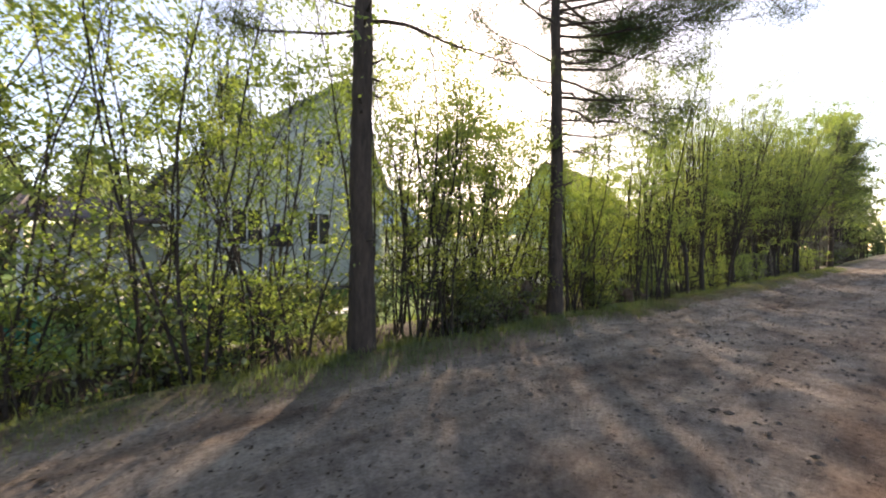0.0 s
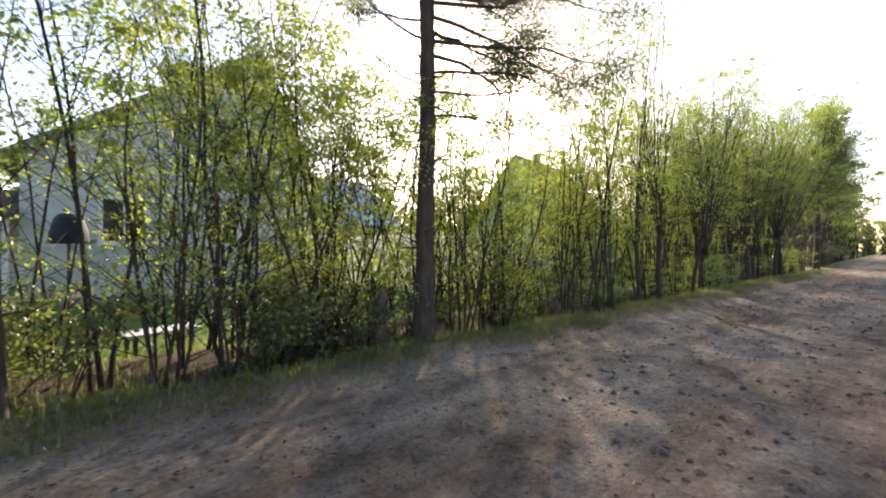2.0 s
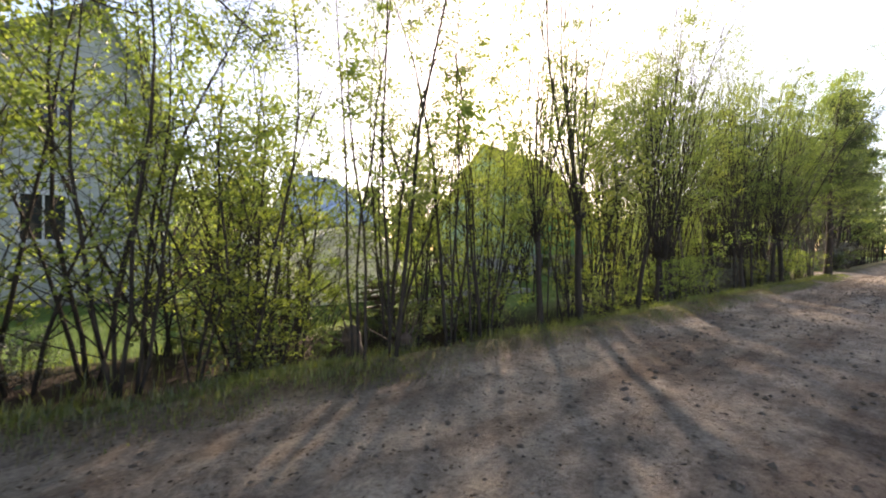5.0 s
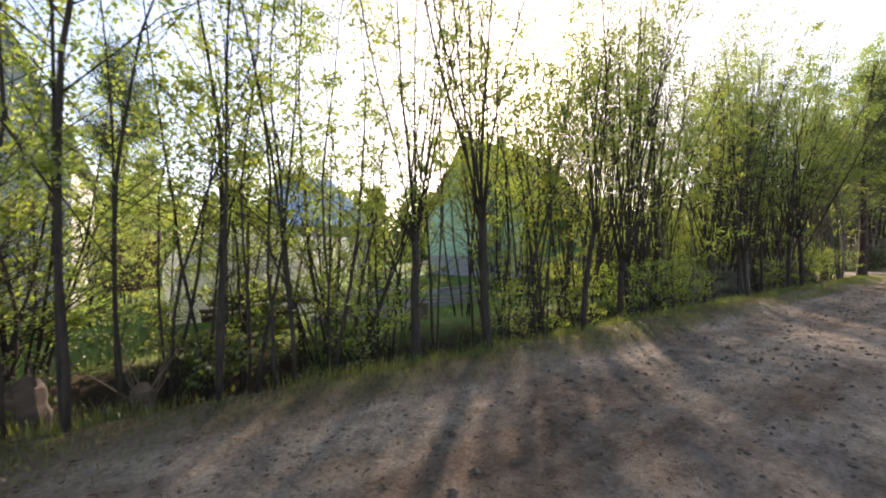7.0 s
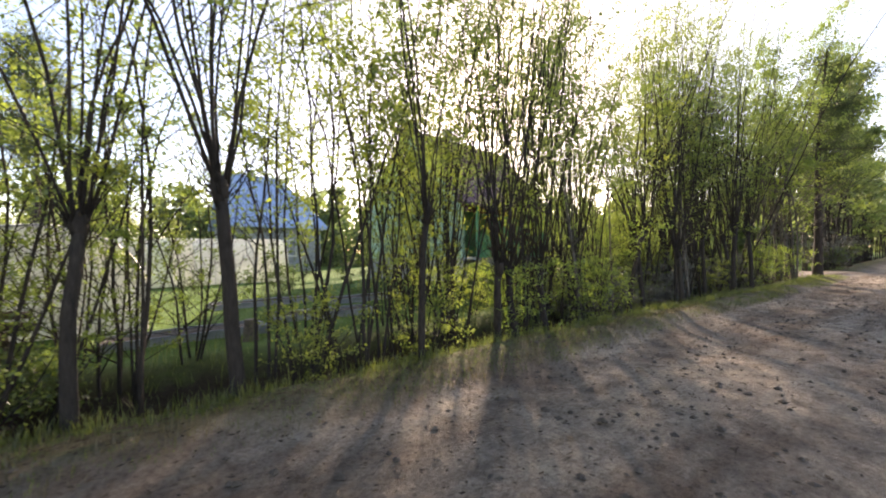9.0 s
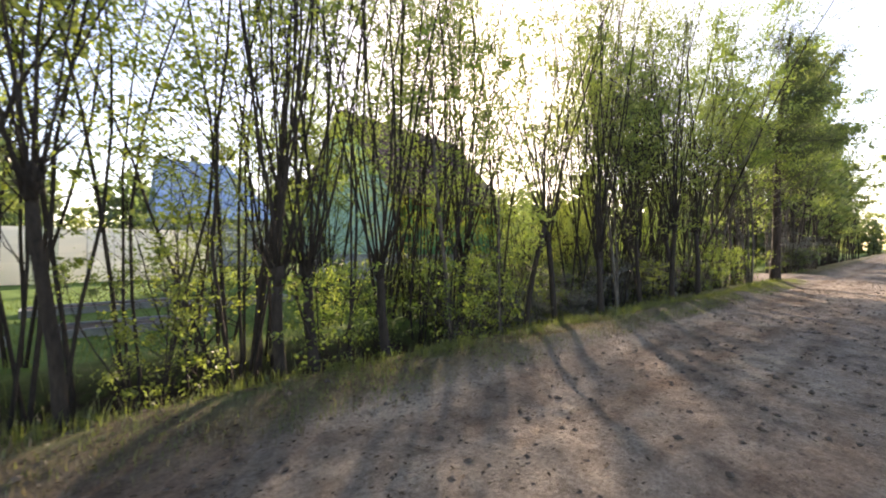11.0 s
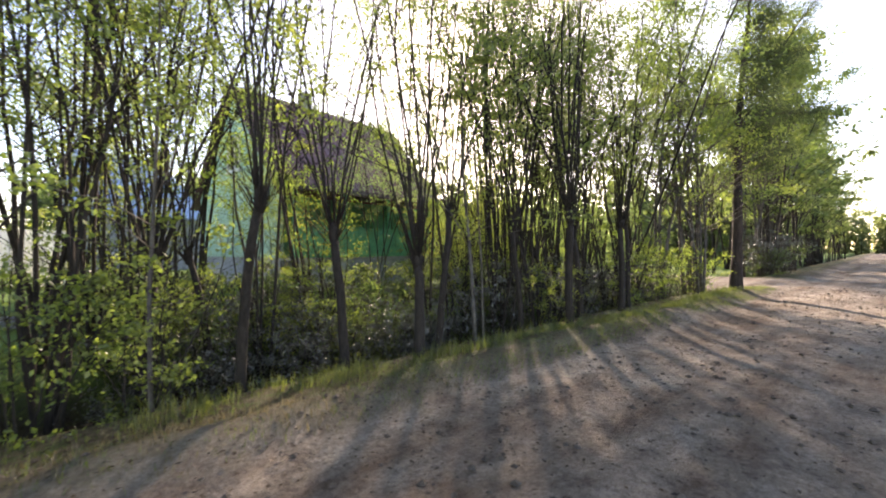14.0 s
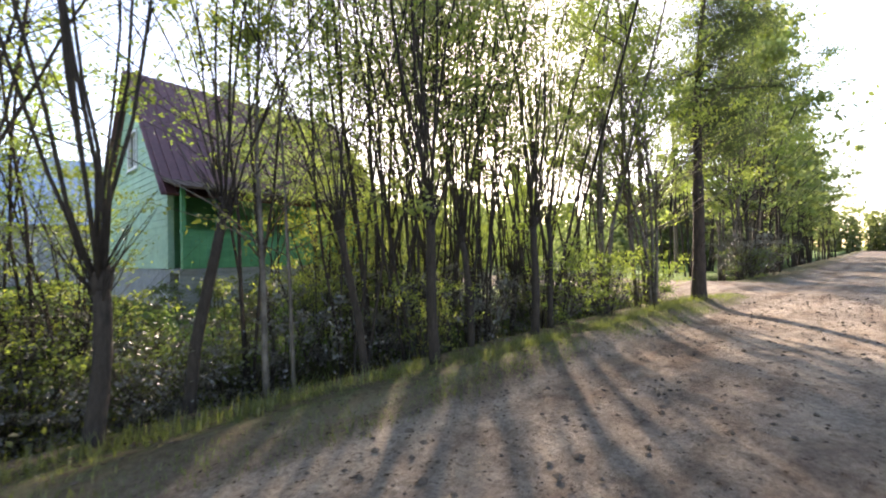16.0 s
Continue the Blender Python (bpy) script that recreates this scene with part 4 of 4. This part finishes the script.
bars("front_wall", [(4.6, 0.0, 2.5, RL, 0.15, RE - 0.25)], M_GREENW, g)
bars("back_wall", [(0.17, RW - 0.16, 1.22, RL, RW, RE)], M_GREENW, g)
bars("end_wall", [(RL - 0.15, 0.16, 1.22, RL, RW - 0.17, RE)], M_GREENW, g)
part("roof", ribbed([(-0.35, -0.55, RE - 0.55), (RL + 0.3, -0.55, RE - 0.55), (RL + 0.3, RW / 2, RT), (-0.35, RW / 2, RT)], (0, 0, 0.08), 0.3), M_REDROOF, g, "dark red ribbed sheet roof")
part("roof", ribbed([(-0.35, RW + 0.5, RE - 0.5), (RL + 0.3, RW + 0.5, RE - 0.5), (RL + 0.3, RW / 2, RT), (-0.35, RW / 2, RT)], (0, 0, 0.08), 0.3), M_REDROOF, g, "dark red ribbed sheet roof")
bars("chimney", [(3.4, RW / 2 - 0.1, RT - 0.6, 3.9, RW / 2 + 0.4, RT + 0.7), (3.35, RW / 2 - 0.15, RT + 0.7, 3.95, RW / 2 + 0.45, RT + 0.8)], M_PLINTH, g, "grey chimney with cap")
rail = bars("veranda_parapet", [(0.1, -1.0, 1.22, 7.2, -0.93, 2.4)], M_GREENW, g, "bright green boarded parapet")
for i in range(30):
    bars("board", [(0.1 + i * 0.2367, -1.03, 1.24, 0.1 + i * 0.2367 + 0.228, -1.003, 2.36)], M_GREENW, rail)
bars("handrail", [(0.05, -1.05, 2.4, 7.25, -0.88, 2.46)], M_GREENW, rail)
bars("veranda_floor", [(0.0, -1.0, 1.1, 7.3, 0.0, 1.215)], M_GREYBOARD, g)
bars("veranda_base", [(0.02, -0.98, -0.5, 7.28, -0.9, 1.095)], M_GREYBOARD, g, "weathered grey boards below the veranda")
part("veranda_roof", ribbed([(-0.2, -1.5, 3.75), (7.5, -1.5, 3.75), (7.5, 0.3, 4.25), (-0.2, 0.3, 4.25)], (0, 0, 0.07), 0.3), M_DARKWOOD, g, "dark veranda roof")
for x in (0.1, 2.4, 4.8, 7.1):
    bars("veranda_post", [(x, -0.92, 1.215, x + 0.12, -0.8, 3.9)], M_GREENW, g)

# house with a blue roof far behind
b = hold("house", pose(22.8, 40.2, 0) @ Matrix.Diagonal((1.0, 1.0, 1.07, 1)), "far house with bright blue hipped sheet roof", "house")
bars("wall", [(0.3, 0.4, -0.3, 9.0, 6.8, 4.05)], M_GREYBOARD, b, "grey boarded wall")
part("roof", ribbed([(-0.2, -0.4, 3.9), (9.6, -0.4, 3.9), (6.0, 3.6, 8.9), (0.1, 3.6, 8.9)], (0, 0, 0.1), 0.5), M_BLUE, b, "bright blue front roof slope")
part("roof", ribbed([(-0.2, 7.6, 3.9), (9.6, 7.6, 3.9), (6.0, 3.6, 8.9), (0.1, 3.6, 8.9)], (0, 0, 0.1), 0.5), M_BLUE, b, "bright blue back roof slope")
part("roof", ribbed([(9.6, -0.4, 3.9), (9.6, 7.6, 3.9), (6.0, 3.62, 8.9), (6.0, 3.58, 8.9)], (0, 0, 0.1), 0.5), M_BLUE, b, "bright blue hip")
bars("ridge_cap", [(0.05, 3.5, 8.98, 6.05, 3.7, 9.06)], M_BLUE, b)
bars("chimney", [(3.0, 4.2, 7.8, 3.5, 4.7, 9.7)], M_PLINTH, b)
window(b, 1.2, 2.4, 1.4, 2.8, 0.38, M_TRIMW)
window(b, 5.2, 6.4, 1.4, 2.8, 0.38, M_TRIMW)


def greenhouse(m, width, height, length, label, door=True):
    """Arched tunnel of milky sheets on steel hoops; the end at y = 0 has a door."""
    gh = hold("greenhouse", m, label, "greenhouse")
    side = height * 0.38
    a = np.linspace(0, np.pi, 13)
    arc = [(0, -0.15)] + [(width / 2 - width / 2 * math.cos(t), side + (height - side) * math.sin(t)) for t in a] + [(width, -0.15)]
    bays = max(2, round(length / 1.0))
    for i in range(bays + 1):
        s = Soup()
        y = length * i / bays
        s.tube([(x, y, z) for x, z in arc], [0.022] * len(arc), 5)
        part("hoop", s, M_FRAME, gh)
    for i in range(bays):
        y0, y1 = length * i / bays + 0.01, length * (i + 1) / bays - 0.01
        s = Soup()
        out = [(width / 2 + (x - width / 2) * 1.02, z * 1.015) for x, z in arc]
        for (x0, z0), (x1, z1) in zip(out[:-1], out[1:]):
            s.add([(x0, y0, z0), (x1, y0, z1), (x1, y1, z1), (x0, y1, z0)], [(0, 1, 2, 3)])
        part("sheet", s, M_POLY, gh)
    for y in (0.0, length):
        s = Soup()
        s.slab([(x, y - 0.012, z) for x, z in arc], (0, 0.008, 0))
        part("end_sheet", s, M_POLY, gh, "milky end wall")
    d0 = width * 0.36
    f = [(0.03, -0.045, height * 0.52, width - 0.03, -0.015, height * 0.52 + 0.03)]
    if door:
        f += [(d0, -0.05, 0, d0 + 0.035, -0.015, height - 0.16), (d0 + 0.85, -0.05, 0, d0 + 0.885, -0.015, height - 0.16)]
    bars("end_frame", f, M_FRAME, gh)
    bars("base_rail", [(0, 0.02, -0.15, 0.05, length - 0.02, 0.05), (width - 0.05, 0.02, -0.15, width, length - 0.02, 0.05)], M_DARKWOOD, gh)
    return gh


greenhouse(pose(12.5, 10.9, -0.02), 3.4, 2.15, 6.0, "milky polycarbonate tunnel greenhouse with framed end door")
greenhouse(pose(23.6, 25.4, -0.1, 0, 0, 90), 3.2, 2.6, 9.0, "long milky greenhouse standing across the garden", False)


# ---- garden things ----
M_REDBROWN = surface("red_brown_boards", (0.10, 0.035, 0.025), (0.19, 0.07, 0.045), 8, 0.8, 0.3, 40, stretch=(1, 1, 0.2))


def garden_shed():
    sh = hold("garden_shed", pose(10.6, 22.4, -0.15), "small red-brown boarded shed with lean-to roof", "shed")
    bars("wall", [(0.03, 0.03, 0, 1.77, 1.5, 2.2)], M_REDBROWN, sh)
    for i in range(10):
        if not 4 <= i <= 7:
            bars("board", [(i * 0.18 + 0.004, 0, 0, i * 0.18 + 0.174, 0.027, 2.25)], M_REDBROWN, sh)
    d = bars("door", [(0.73, -0.01, 0.05, 1.42, 0.026, 1.95)], M_DARKWOOD, sh, "dark plank door")
    bars("handle", [(0.8, -0.045, 0.95, 0.83, -0.012, 1.1)], M_FRAME, d)
    part("roof", ribbed([(-0.2, -0.3, 2.2), (2.0, -0.3, 2.2), (2.0, 1.75, 2.7), (-0.2, 1.75, 2.7)], (0, 0, 0.05), 0.2), M_DARKWOOD, sh, "dark sheet roof")


garden_shed()


def garden_table():
    t = hold("garden_table", pose(4.4, 8.6, float(ground_z(4.4, 8.6)), 0, 0, 12), "low white board table on dark legs in the grass", "table")
    for i in range(4):
        bars("board", [(-0.55, -0.3 + i * 0.15, 0.40, 0.55, -0.3 + i * 0.15 + 0.142, 0.43)], M_WHITEBOARD, t)
    for x in (-0.45, 0.4):
        for y in (-0.24, 0.2):
            bars("leg", [(x, y, -0.05, x + 0.06, y + 0.06, 0.397)], M_DARKWOOD, t)


garden_table()


def wood_pile():
    rg = np.random.default_rng(3)
    p = hold("wood_pile", pose(13.7, 7.5, float(ground_z(13.7, 7.5)), 0, 0, 4), "dark heap of old boards and poles behind the trees", "wood pile")
    for i in range(16):
        z = 0.06 + 0.11 * (i // 2)
        w = wander((-0.7 + rg.uniform(-0.3, 0.2), (i % 2) * 0.22 + rg.uniform(-0.12, 0.12), z), (1, rg.uniform(-0.6, 0.6), rg.uniform(-0.12, 0.16)), rg.uniform(0.9, 1.7), 3, rg, 0.02)
        s = Soup()
        s.tube(w, [rg.uniform(0.03, 0.06)] * 4, 7)
        part("pole", s, M_DARKWOOD, p)


wood_pile()


def raised_bed(x, y, w, d, turn):
    b = hold("raised_bed", pose(x, y, float(ground_z(x, y)), 0, 0, turn), "vegetable bed of dark soil edged with grey planks", "garden bed")
    for q in ((0, -0.04, -0.06, w, 0, 0.16), (0, d, -0.06, w, d + 0.04, 0.16), (-0.04, -0.04, -0.06, -0.002, d + 0.04, 0.16), (w + 0.002, -0.04, -0.06, w + 0.04, d + 0.04, 0.16)):
        bars("plank", [q], M_GREYBOARD, b)
    s = Soup()
    n = 9
    v = [(w * i / (n - 1), d * j / (n - 1), 0.08 + rng.uniform(0, 0.06)) for j in range(n) for i in range(n)]
    s.add(v, [(j * n + i, j * n + i + 1, (j + 1) * n + i + 1, (j + 1) * n + i) for j in range(n - 1) for i in range(n - 1)])
    part("soil", s, M_CLOD, b, "dark crumbly soil")


raised_bed(15.2, 8.6, 2.6, 0.8, 3)
raised_bed(18.3, 9.6, 2.4, 0.9, -4)
raised_bed(17.6, 13.2, 3.0, 0.9, 2)
raised_bed(20.8, 12.0, 2.6, 0.9, 5)

brl = hold("barrel", pose(-0.95, 9.0, float(ground_z(-0.95, 9.0))), "teal plastic water barrel in the garden", "barrel")
s = Soup()
s.tube([(0, 0, z) for z in (0, 0.03, 0.3, 0.33, 0.36, 0.7, 0.73, 0.76, 1.05, 1.08)], [0.26, 0.28, 0.29, 0.305, 0.29, 0.29, 0.305, 0.29, 0.28, 0.25], 20)
part("body", s, M_TEAL, brl, smooth=True)
s = Soup()
s.tube([(0, 0, 1.078), (0, 0, 1.12)], [0.27, 0.265], 20)
part("lid", s, M_TEAL, brl)

post = hold("scarecrow_post", pose(3.2, 9.4, float(ground_z(3.2, 9.4))), "dark rounded plastic tub upturned on a garden post", "garden post")
s = Soup()
s.tube([(0, 0, -0.05), (0, 0, 2.0)], [0.03, 0.025], 8)
part("post", s, M_DARKWOOD, post)
s = Soup()
s.tube([(0, 0, z) for z in (1.93, 1.97, 2.15, 2.35, 2.43, 2.46)], [0.25, 0.27, 0.25, 0.2, 0.14, 0.05], 16)
part("tub", s, M_NAVY, post, smooth=True)

stump = hold("stump", pose(17.3, 7.9, float(ground_z(17.3, 7.9))), "short cut stump in the garden", "stump")
s = Soup()
s.tube([(0, 0, -0.1), (0, 0, 0.1), (0.01, 0, 0.4)], [0.16, 0.13, 0.12], 12)
part("wood", s, M_LOG, stump)

for x, y, hgt, r in ((6.8, 5.25, 0.92, 0.15), (6.55, 5.55, 0.4, 0.12), (11.2, 5.0, 0.5, 0.16), (12.0, 4.9, 0.3, 0.13)):
    st = hold("stump", pose(x, y, float(ground_z(x, y)), rng.uniform(-6, 6), rng.uniform(-6, 6), rng.uniform(0, 360)), "dark rotten stump with broken top at the verge", "stump")
    s = Soup()
    zs = np.linspace(-0.15, hgt, 8)
    s.tube([(rng.uniform(-0.02, 0.02), rng.uniform(-0.02, 0.02), z) for z in zs], [r * 0.8 * q for q in (1.35, 1.05, 0.9, 1.0, 0.85, 1.1, 0.95, 0.3)], 9)
    part("wood", s, M_DARKWOOD, st)
    for _ in range(9):
        a = rng.uniform(0, 6.28)
        s = Soup()
        s.tube(wander((0.6 * r * math.cos(a), 0.6 * r * math.sin(a), hgt * rng.uniform(0.3, 0.9)), (math.cos(a), math.sin(a), rng.uniform(0.8, 2.2)), rng.uniform(0.2, 0.75), 4, rng, 0.12), np.linspace(0.014, 0.004, 5), 4)
        part("broken_shoot", s, M_DARKWOOD, st)

# overhead cable on two poles beyond the side road
line = hold("power_line", pose(58, 0, 0), "overhead cable between two wooden poles across the road", "power line")
for y in (9.5, -10.5):
    s = Soup()
    s.tube([(0, y, -0.3), (0, y, 11.6)], [0.14, 0.1], 10)
    part("pole", s, M_LOG, line)
for dx in (0.0, 0.35):
    s = Soup()
    s.tube([(dx * 0.3, 9.5 - i, 11.3 - dx - 0.9 * (1 - ((i - 10) / 10) ** 2)) for i in range(21)], [0.018] * 21, 4)
    part("cable", s, M_WIRE, line)

# ---- shrubs and woods of the gardens ----
for x, y, k, sc in [(8.5, 24, 0, 0.6), (12.0, 27, 1, 0.62), (15.5, 30, 2, 0.7), (18.5, 32, 0, 0.62), (21.5, 33, 1, 0.5), (13.5, 34, 0, 0.8), (9.5, 33, 2, 0.9),
                    (24, 36, 2, 0.6), (27.5, 33, 1, 0.55), (40, 24, 0, 0.8), (44, 18, 1, 0.75), (41.5, 14, 2, 0.7), (46, 26, 0, 0.9), (-3, 21, 0, 0.8), (-5, 15, 1, 0.6),
                    (-0.5, 25, 2, 1.0), (1.5, 27, 1, 1.1), (33, 30, 2, 0.9), (36, 33, 1, 1.0)]:
    plant(faraway[k % 2], x, y, rgt.uniform(0, 360), sc, "garden trees")
for x, y, k, sc in [(19.2, 14.5, 1, 1.0), (20.6, 16.5, 0, 1.2), (23.2, 15.5, 1, 1.0), (24.5, 11, 0, 1.2), (26.5, 10.2, 1, 1.1), (29.6, 12.2, 1, 1.0), (31.6, 13, 0, 1.1), (35, 13.5, 1, 1.2),
                    (-1.5, 7.6, 1, 1.35), (0.2, 6.8, 1, 1.3), (1.2, 7.6, 0, 1.5), (2.3, 6.9, 1, 1.05), (-0.8, 6.2, 0, 1.2), (0.9, 5.9, 2, 1.3), (21.5, 18.5, 1, 1.2), (18, 19, 0, 1.1)]:
    plant(bush[k], x, y, rgt.uniform(0, 360), sc, "garden bushes")


def far_woods(name, x0, x1, y0, y1, count, hmin, hmax, seed, label, blades):
    rg = np.random.default_rng(seed)
    leafs, wood = Soup(), Soup()
    for _ in range(count):
        x, y, h = rg.uniform(x0, x1), rg.uniform(y0, y1), rg.uniform(hmin, hmax)
        wood.tube([(x, y, -0.3), (x, y, h * 0.85)], [h * 0.016, 0.03], 5)
        k = blades
        t = rg.uniform(0.02, 1.0, k)
        r = h * 0.24 * np.sqrt(np.clip(1.08 - t, 0, 1)) * np.clip(t * 3, 0.65, 1) * rg.uniform(0.25, 1.1, k)
        a = rg.uniform(0, 2 * np.pi, k)
        c = np.stack([x + r * np.cos(a), y + r * np.sin(a), t * h], 1)
        leafs.quads(leaves(c, h * 0.085, rg, 0.75))
    ob = new(name, leafs.mesh(name, M_FARLEAF))
    tagged(ob, label, "woods", kind="stuff")
    part("trunk", wood, M_BARK, ob)


far_woods("far_woods", -45, 170, 56, 80, 150, 8, 13, 11, "distant row of leafy trees beyond the gardens", 270)
far_woods("garden_woods", 50, 120, 17, 52, 80, 5, 9, 15, "leafy garden trees beyond the side road", 240)
far_woods("garden_woods", -25, 50, 47, 56, 46, 5, 8, 16, "row of leafy trees at the end of the gardens", 240)
far_woods("roadside_woods", 75, 190, 12, 34, 70, 7, 12, 12, "distant leafy trees beside the end of the road", 340)
far_woods("roadside_woods", 50, 190, -26, -9, 70, 7, 12, 13, "distant leafy trees on the far side of the road", 260)
far_woods("roadside_woods", 185, 215, -18, 18, 40, 9, 13, 14, "distant leafy trees closing the end of the road", 280)


# ---- verge and road litter ----
def blades(name, n, x0, x1, ys, hlo, hhi, width, material, label, seed, patch=1.2):
    rg = np.random.default_rng(seed)
    x = rg.uniform(x0, x1, n)
    y = ys(rg, n, x)
    keep = np.array([noise.noise(Vector((a * patch, b * patch, seed))) for a, b in zip(x, y)]) + rg.normal(size=n) * 0.18 > -0.05
    keep &= ~((x > 42.8) & (x < 50.8))
    x, y = x[keep], y[keep]
    n = len(x)
    z = ground_z(x, y) - 0.02
    a = rg.uniform(0, 2 * np.pi, n)
    h = rg.uniform(hlo, hhi, n) * rg.uniform(0.5, 1.0, n)
    base = np.stack([x, y, z], 1)
    s = np.stack([np.cos(a), np.sin(a), 0 * a], 1) * width * 0.5
    lean = np.stack([np.cos(a + 1.4), np.sin(a + 1.4), 0 * a], 1) * (h * rg.uniform(0.1, 0.6, n))[:, None]
    up = np.array([0, 0, 1.0]) * h[:, None]
    arr = Soup()
    mid = base + lean * 0.35 + up * 0.6
    arr.quads(np.stack([base - s, base + s, mid + s * 0.7, mid - s * 0.7], 1))
    arr.tris(np.stack([mid - s * 0.7, mid + s * 0.7, base + lean + up * 0.95], 1))
    ob = new(name, arr.mesh(name, material))
    tagged(ob, label, "grass", kind="stuff")


blades("verge_grass", 56000, -4, 50, lambda r, n, x: road_edge(x) + 0.12 + np.abs(r.normal(size=n)) * 0.75 - r.uniform(0, 0.3, n), 0.03, 0.13, 0.008, M_GRASS, "fresh green grass tufts on the road verge", 31)
blades("dry_grass", 20000, 6, 27, lambda r, n, x: road_edge(x) + 0.1 + np.abs(r.normal(size=n)) * 0.6 - r.uniform(0, 0.35, n), 0.03, 0.15, 0.008, M_DRY, "dry straw-coloured grass among the green verge", 32, 2.0)
blades("verge_tufts", 17000, 1, 11, lambda r, n, x: 4.75 + r.normal(size=n) * 0.36, 0.06, 0.22, 0.010, M_GRASS, "lush grass tufts round the pine trunks", 36, 0.9)
blades("verge_tufts", 14000, 11, 42, lambda r, n, x: road_edge(x) + 1.15 - 0.35 * sstep(26, 38, x) + r.normal(size=n) * 0.18, 0.08, 0.3, 0.009, M_GRASS, "taller grass along the lip of the ditch", 37, 0.9)
blades("ditch_grass", 18000, -4, 44, lambda r, n, x: r.uniform(4.9, 8.5, n), 0.1, 0.38, 0.013, M_GRASS, "rank grass and weeds in the ditch", 33)
blades("garden_grass", 30000, -4, 36, lambda r, n, x: 8 + r.uniform(0, 1, n) ** 1.5 * 10, 0.08, 0.22, 0.018, M_GRASS, "bright green uncut garden grass", 34, 0.4)
blades("far_verge_grass", 6000, -4, 60, lambda r, n, x: -4.1 + r.normal(size=n) * 0.4, 0.06, 0.28, 0.012, M_GRASS, "grass on the opposite verge", 35)


def litter(name, n, seed, lo, hi, material, label, flat, ys):
    rg = np.random.default_rng(seed)
    s = Soup()
    octa = np.array([(1, 0, 0), (0, 1, 0), (-1, 0, 0), (0, -1, 0), (0, 0, 1), (0, 0, -1)], dtype=float)
    faces = [(0, 1, 4), (1, 2, 4), (2, 3, 4), (3, 0, 4), (1, 0, 5), (2, 1, 5), (3, 2, 5), (0, 3, 5)]
    x, y = rg.uniform(-3, 45, n), ys(rg, n)
    z = ground_z(x, y)
    for i in range(n):
        r = lo + (hi - lo) * rg.uniform() ** 3
        v = octa * rg.uniform(0.6, 1.25, (6, 1)) * r
        v[:, 2] *= flat
        a = rg.uniform(0, 6.3)
        c, d = math.cos(a), math.sin(a)
        v = v @ np.array([[c, d, 0], [-d, c, 0], [0, 0, 1]])
        s.add(v + np.array([x[i], y[i], z[i] + r * flat * 0.3]), faces)
    ob = new(name, s.mesh(name, material))
    tagged(ob, label, "litter", kind="stuff")


litter("clods", 7000, 41, 0.007, 0.05, M_CLOD, "small stones and dry clods scattered on the road", 0.55, lambda r, n: np.clip(r.normal(1.6, 2.0, n), -3.5, 4.6))
rl = np.random.default_rng(43)
nl = 14000
lx, ly = rl.uniform(-3, 45, nl), np.clip(rl.normal(3.0, 1.7, nl), -3, 6.8)
s = Soup()
q = leaves(np.stack([lx, ly, ground_z(lx, ly) + 0.03], 1), 0.05, rl, 0.6, 0.0)
q[:, :, 2] = (q[:, :, 2] - q[:, :1, 2]) * 0.25 + q[:, :1, 2]
s.quads(q)
ob = new("fallen_leaves", s.mesh("fallen_leaves", M_DEADLEAF))
tagged(ob, "brown dead leaves strewn along the road edge", "leaf litter", kind="stuff")
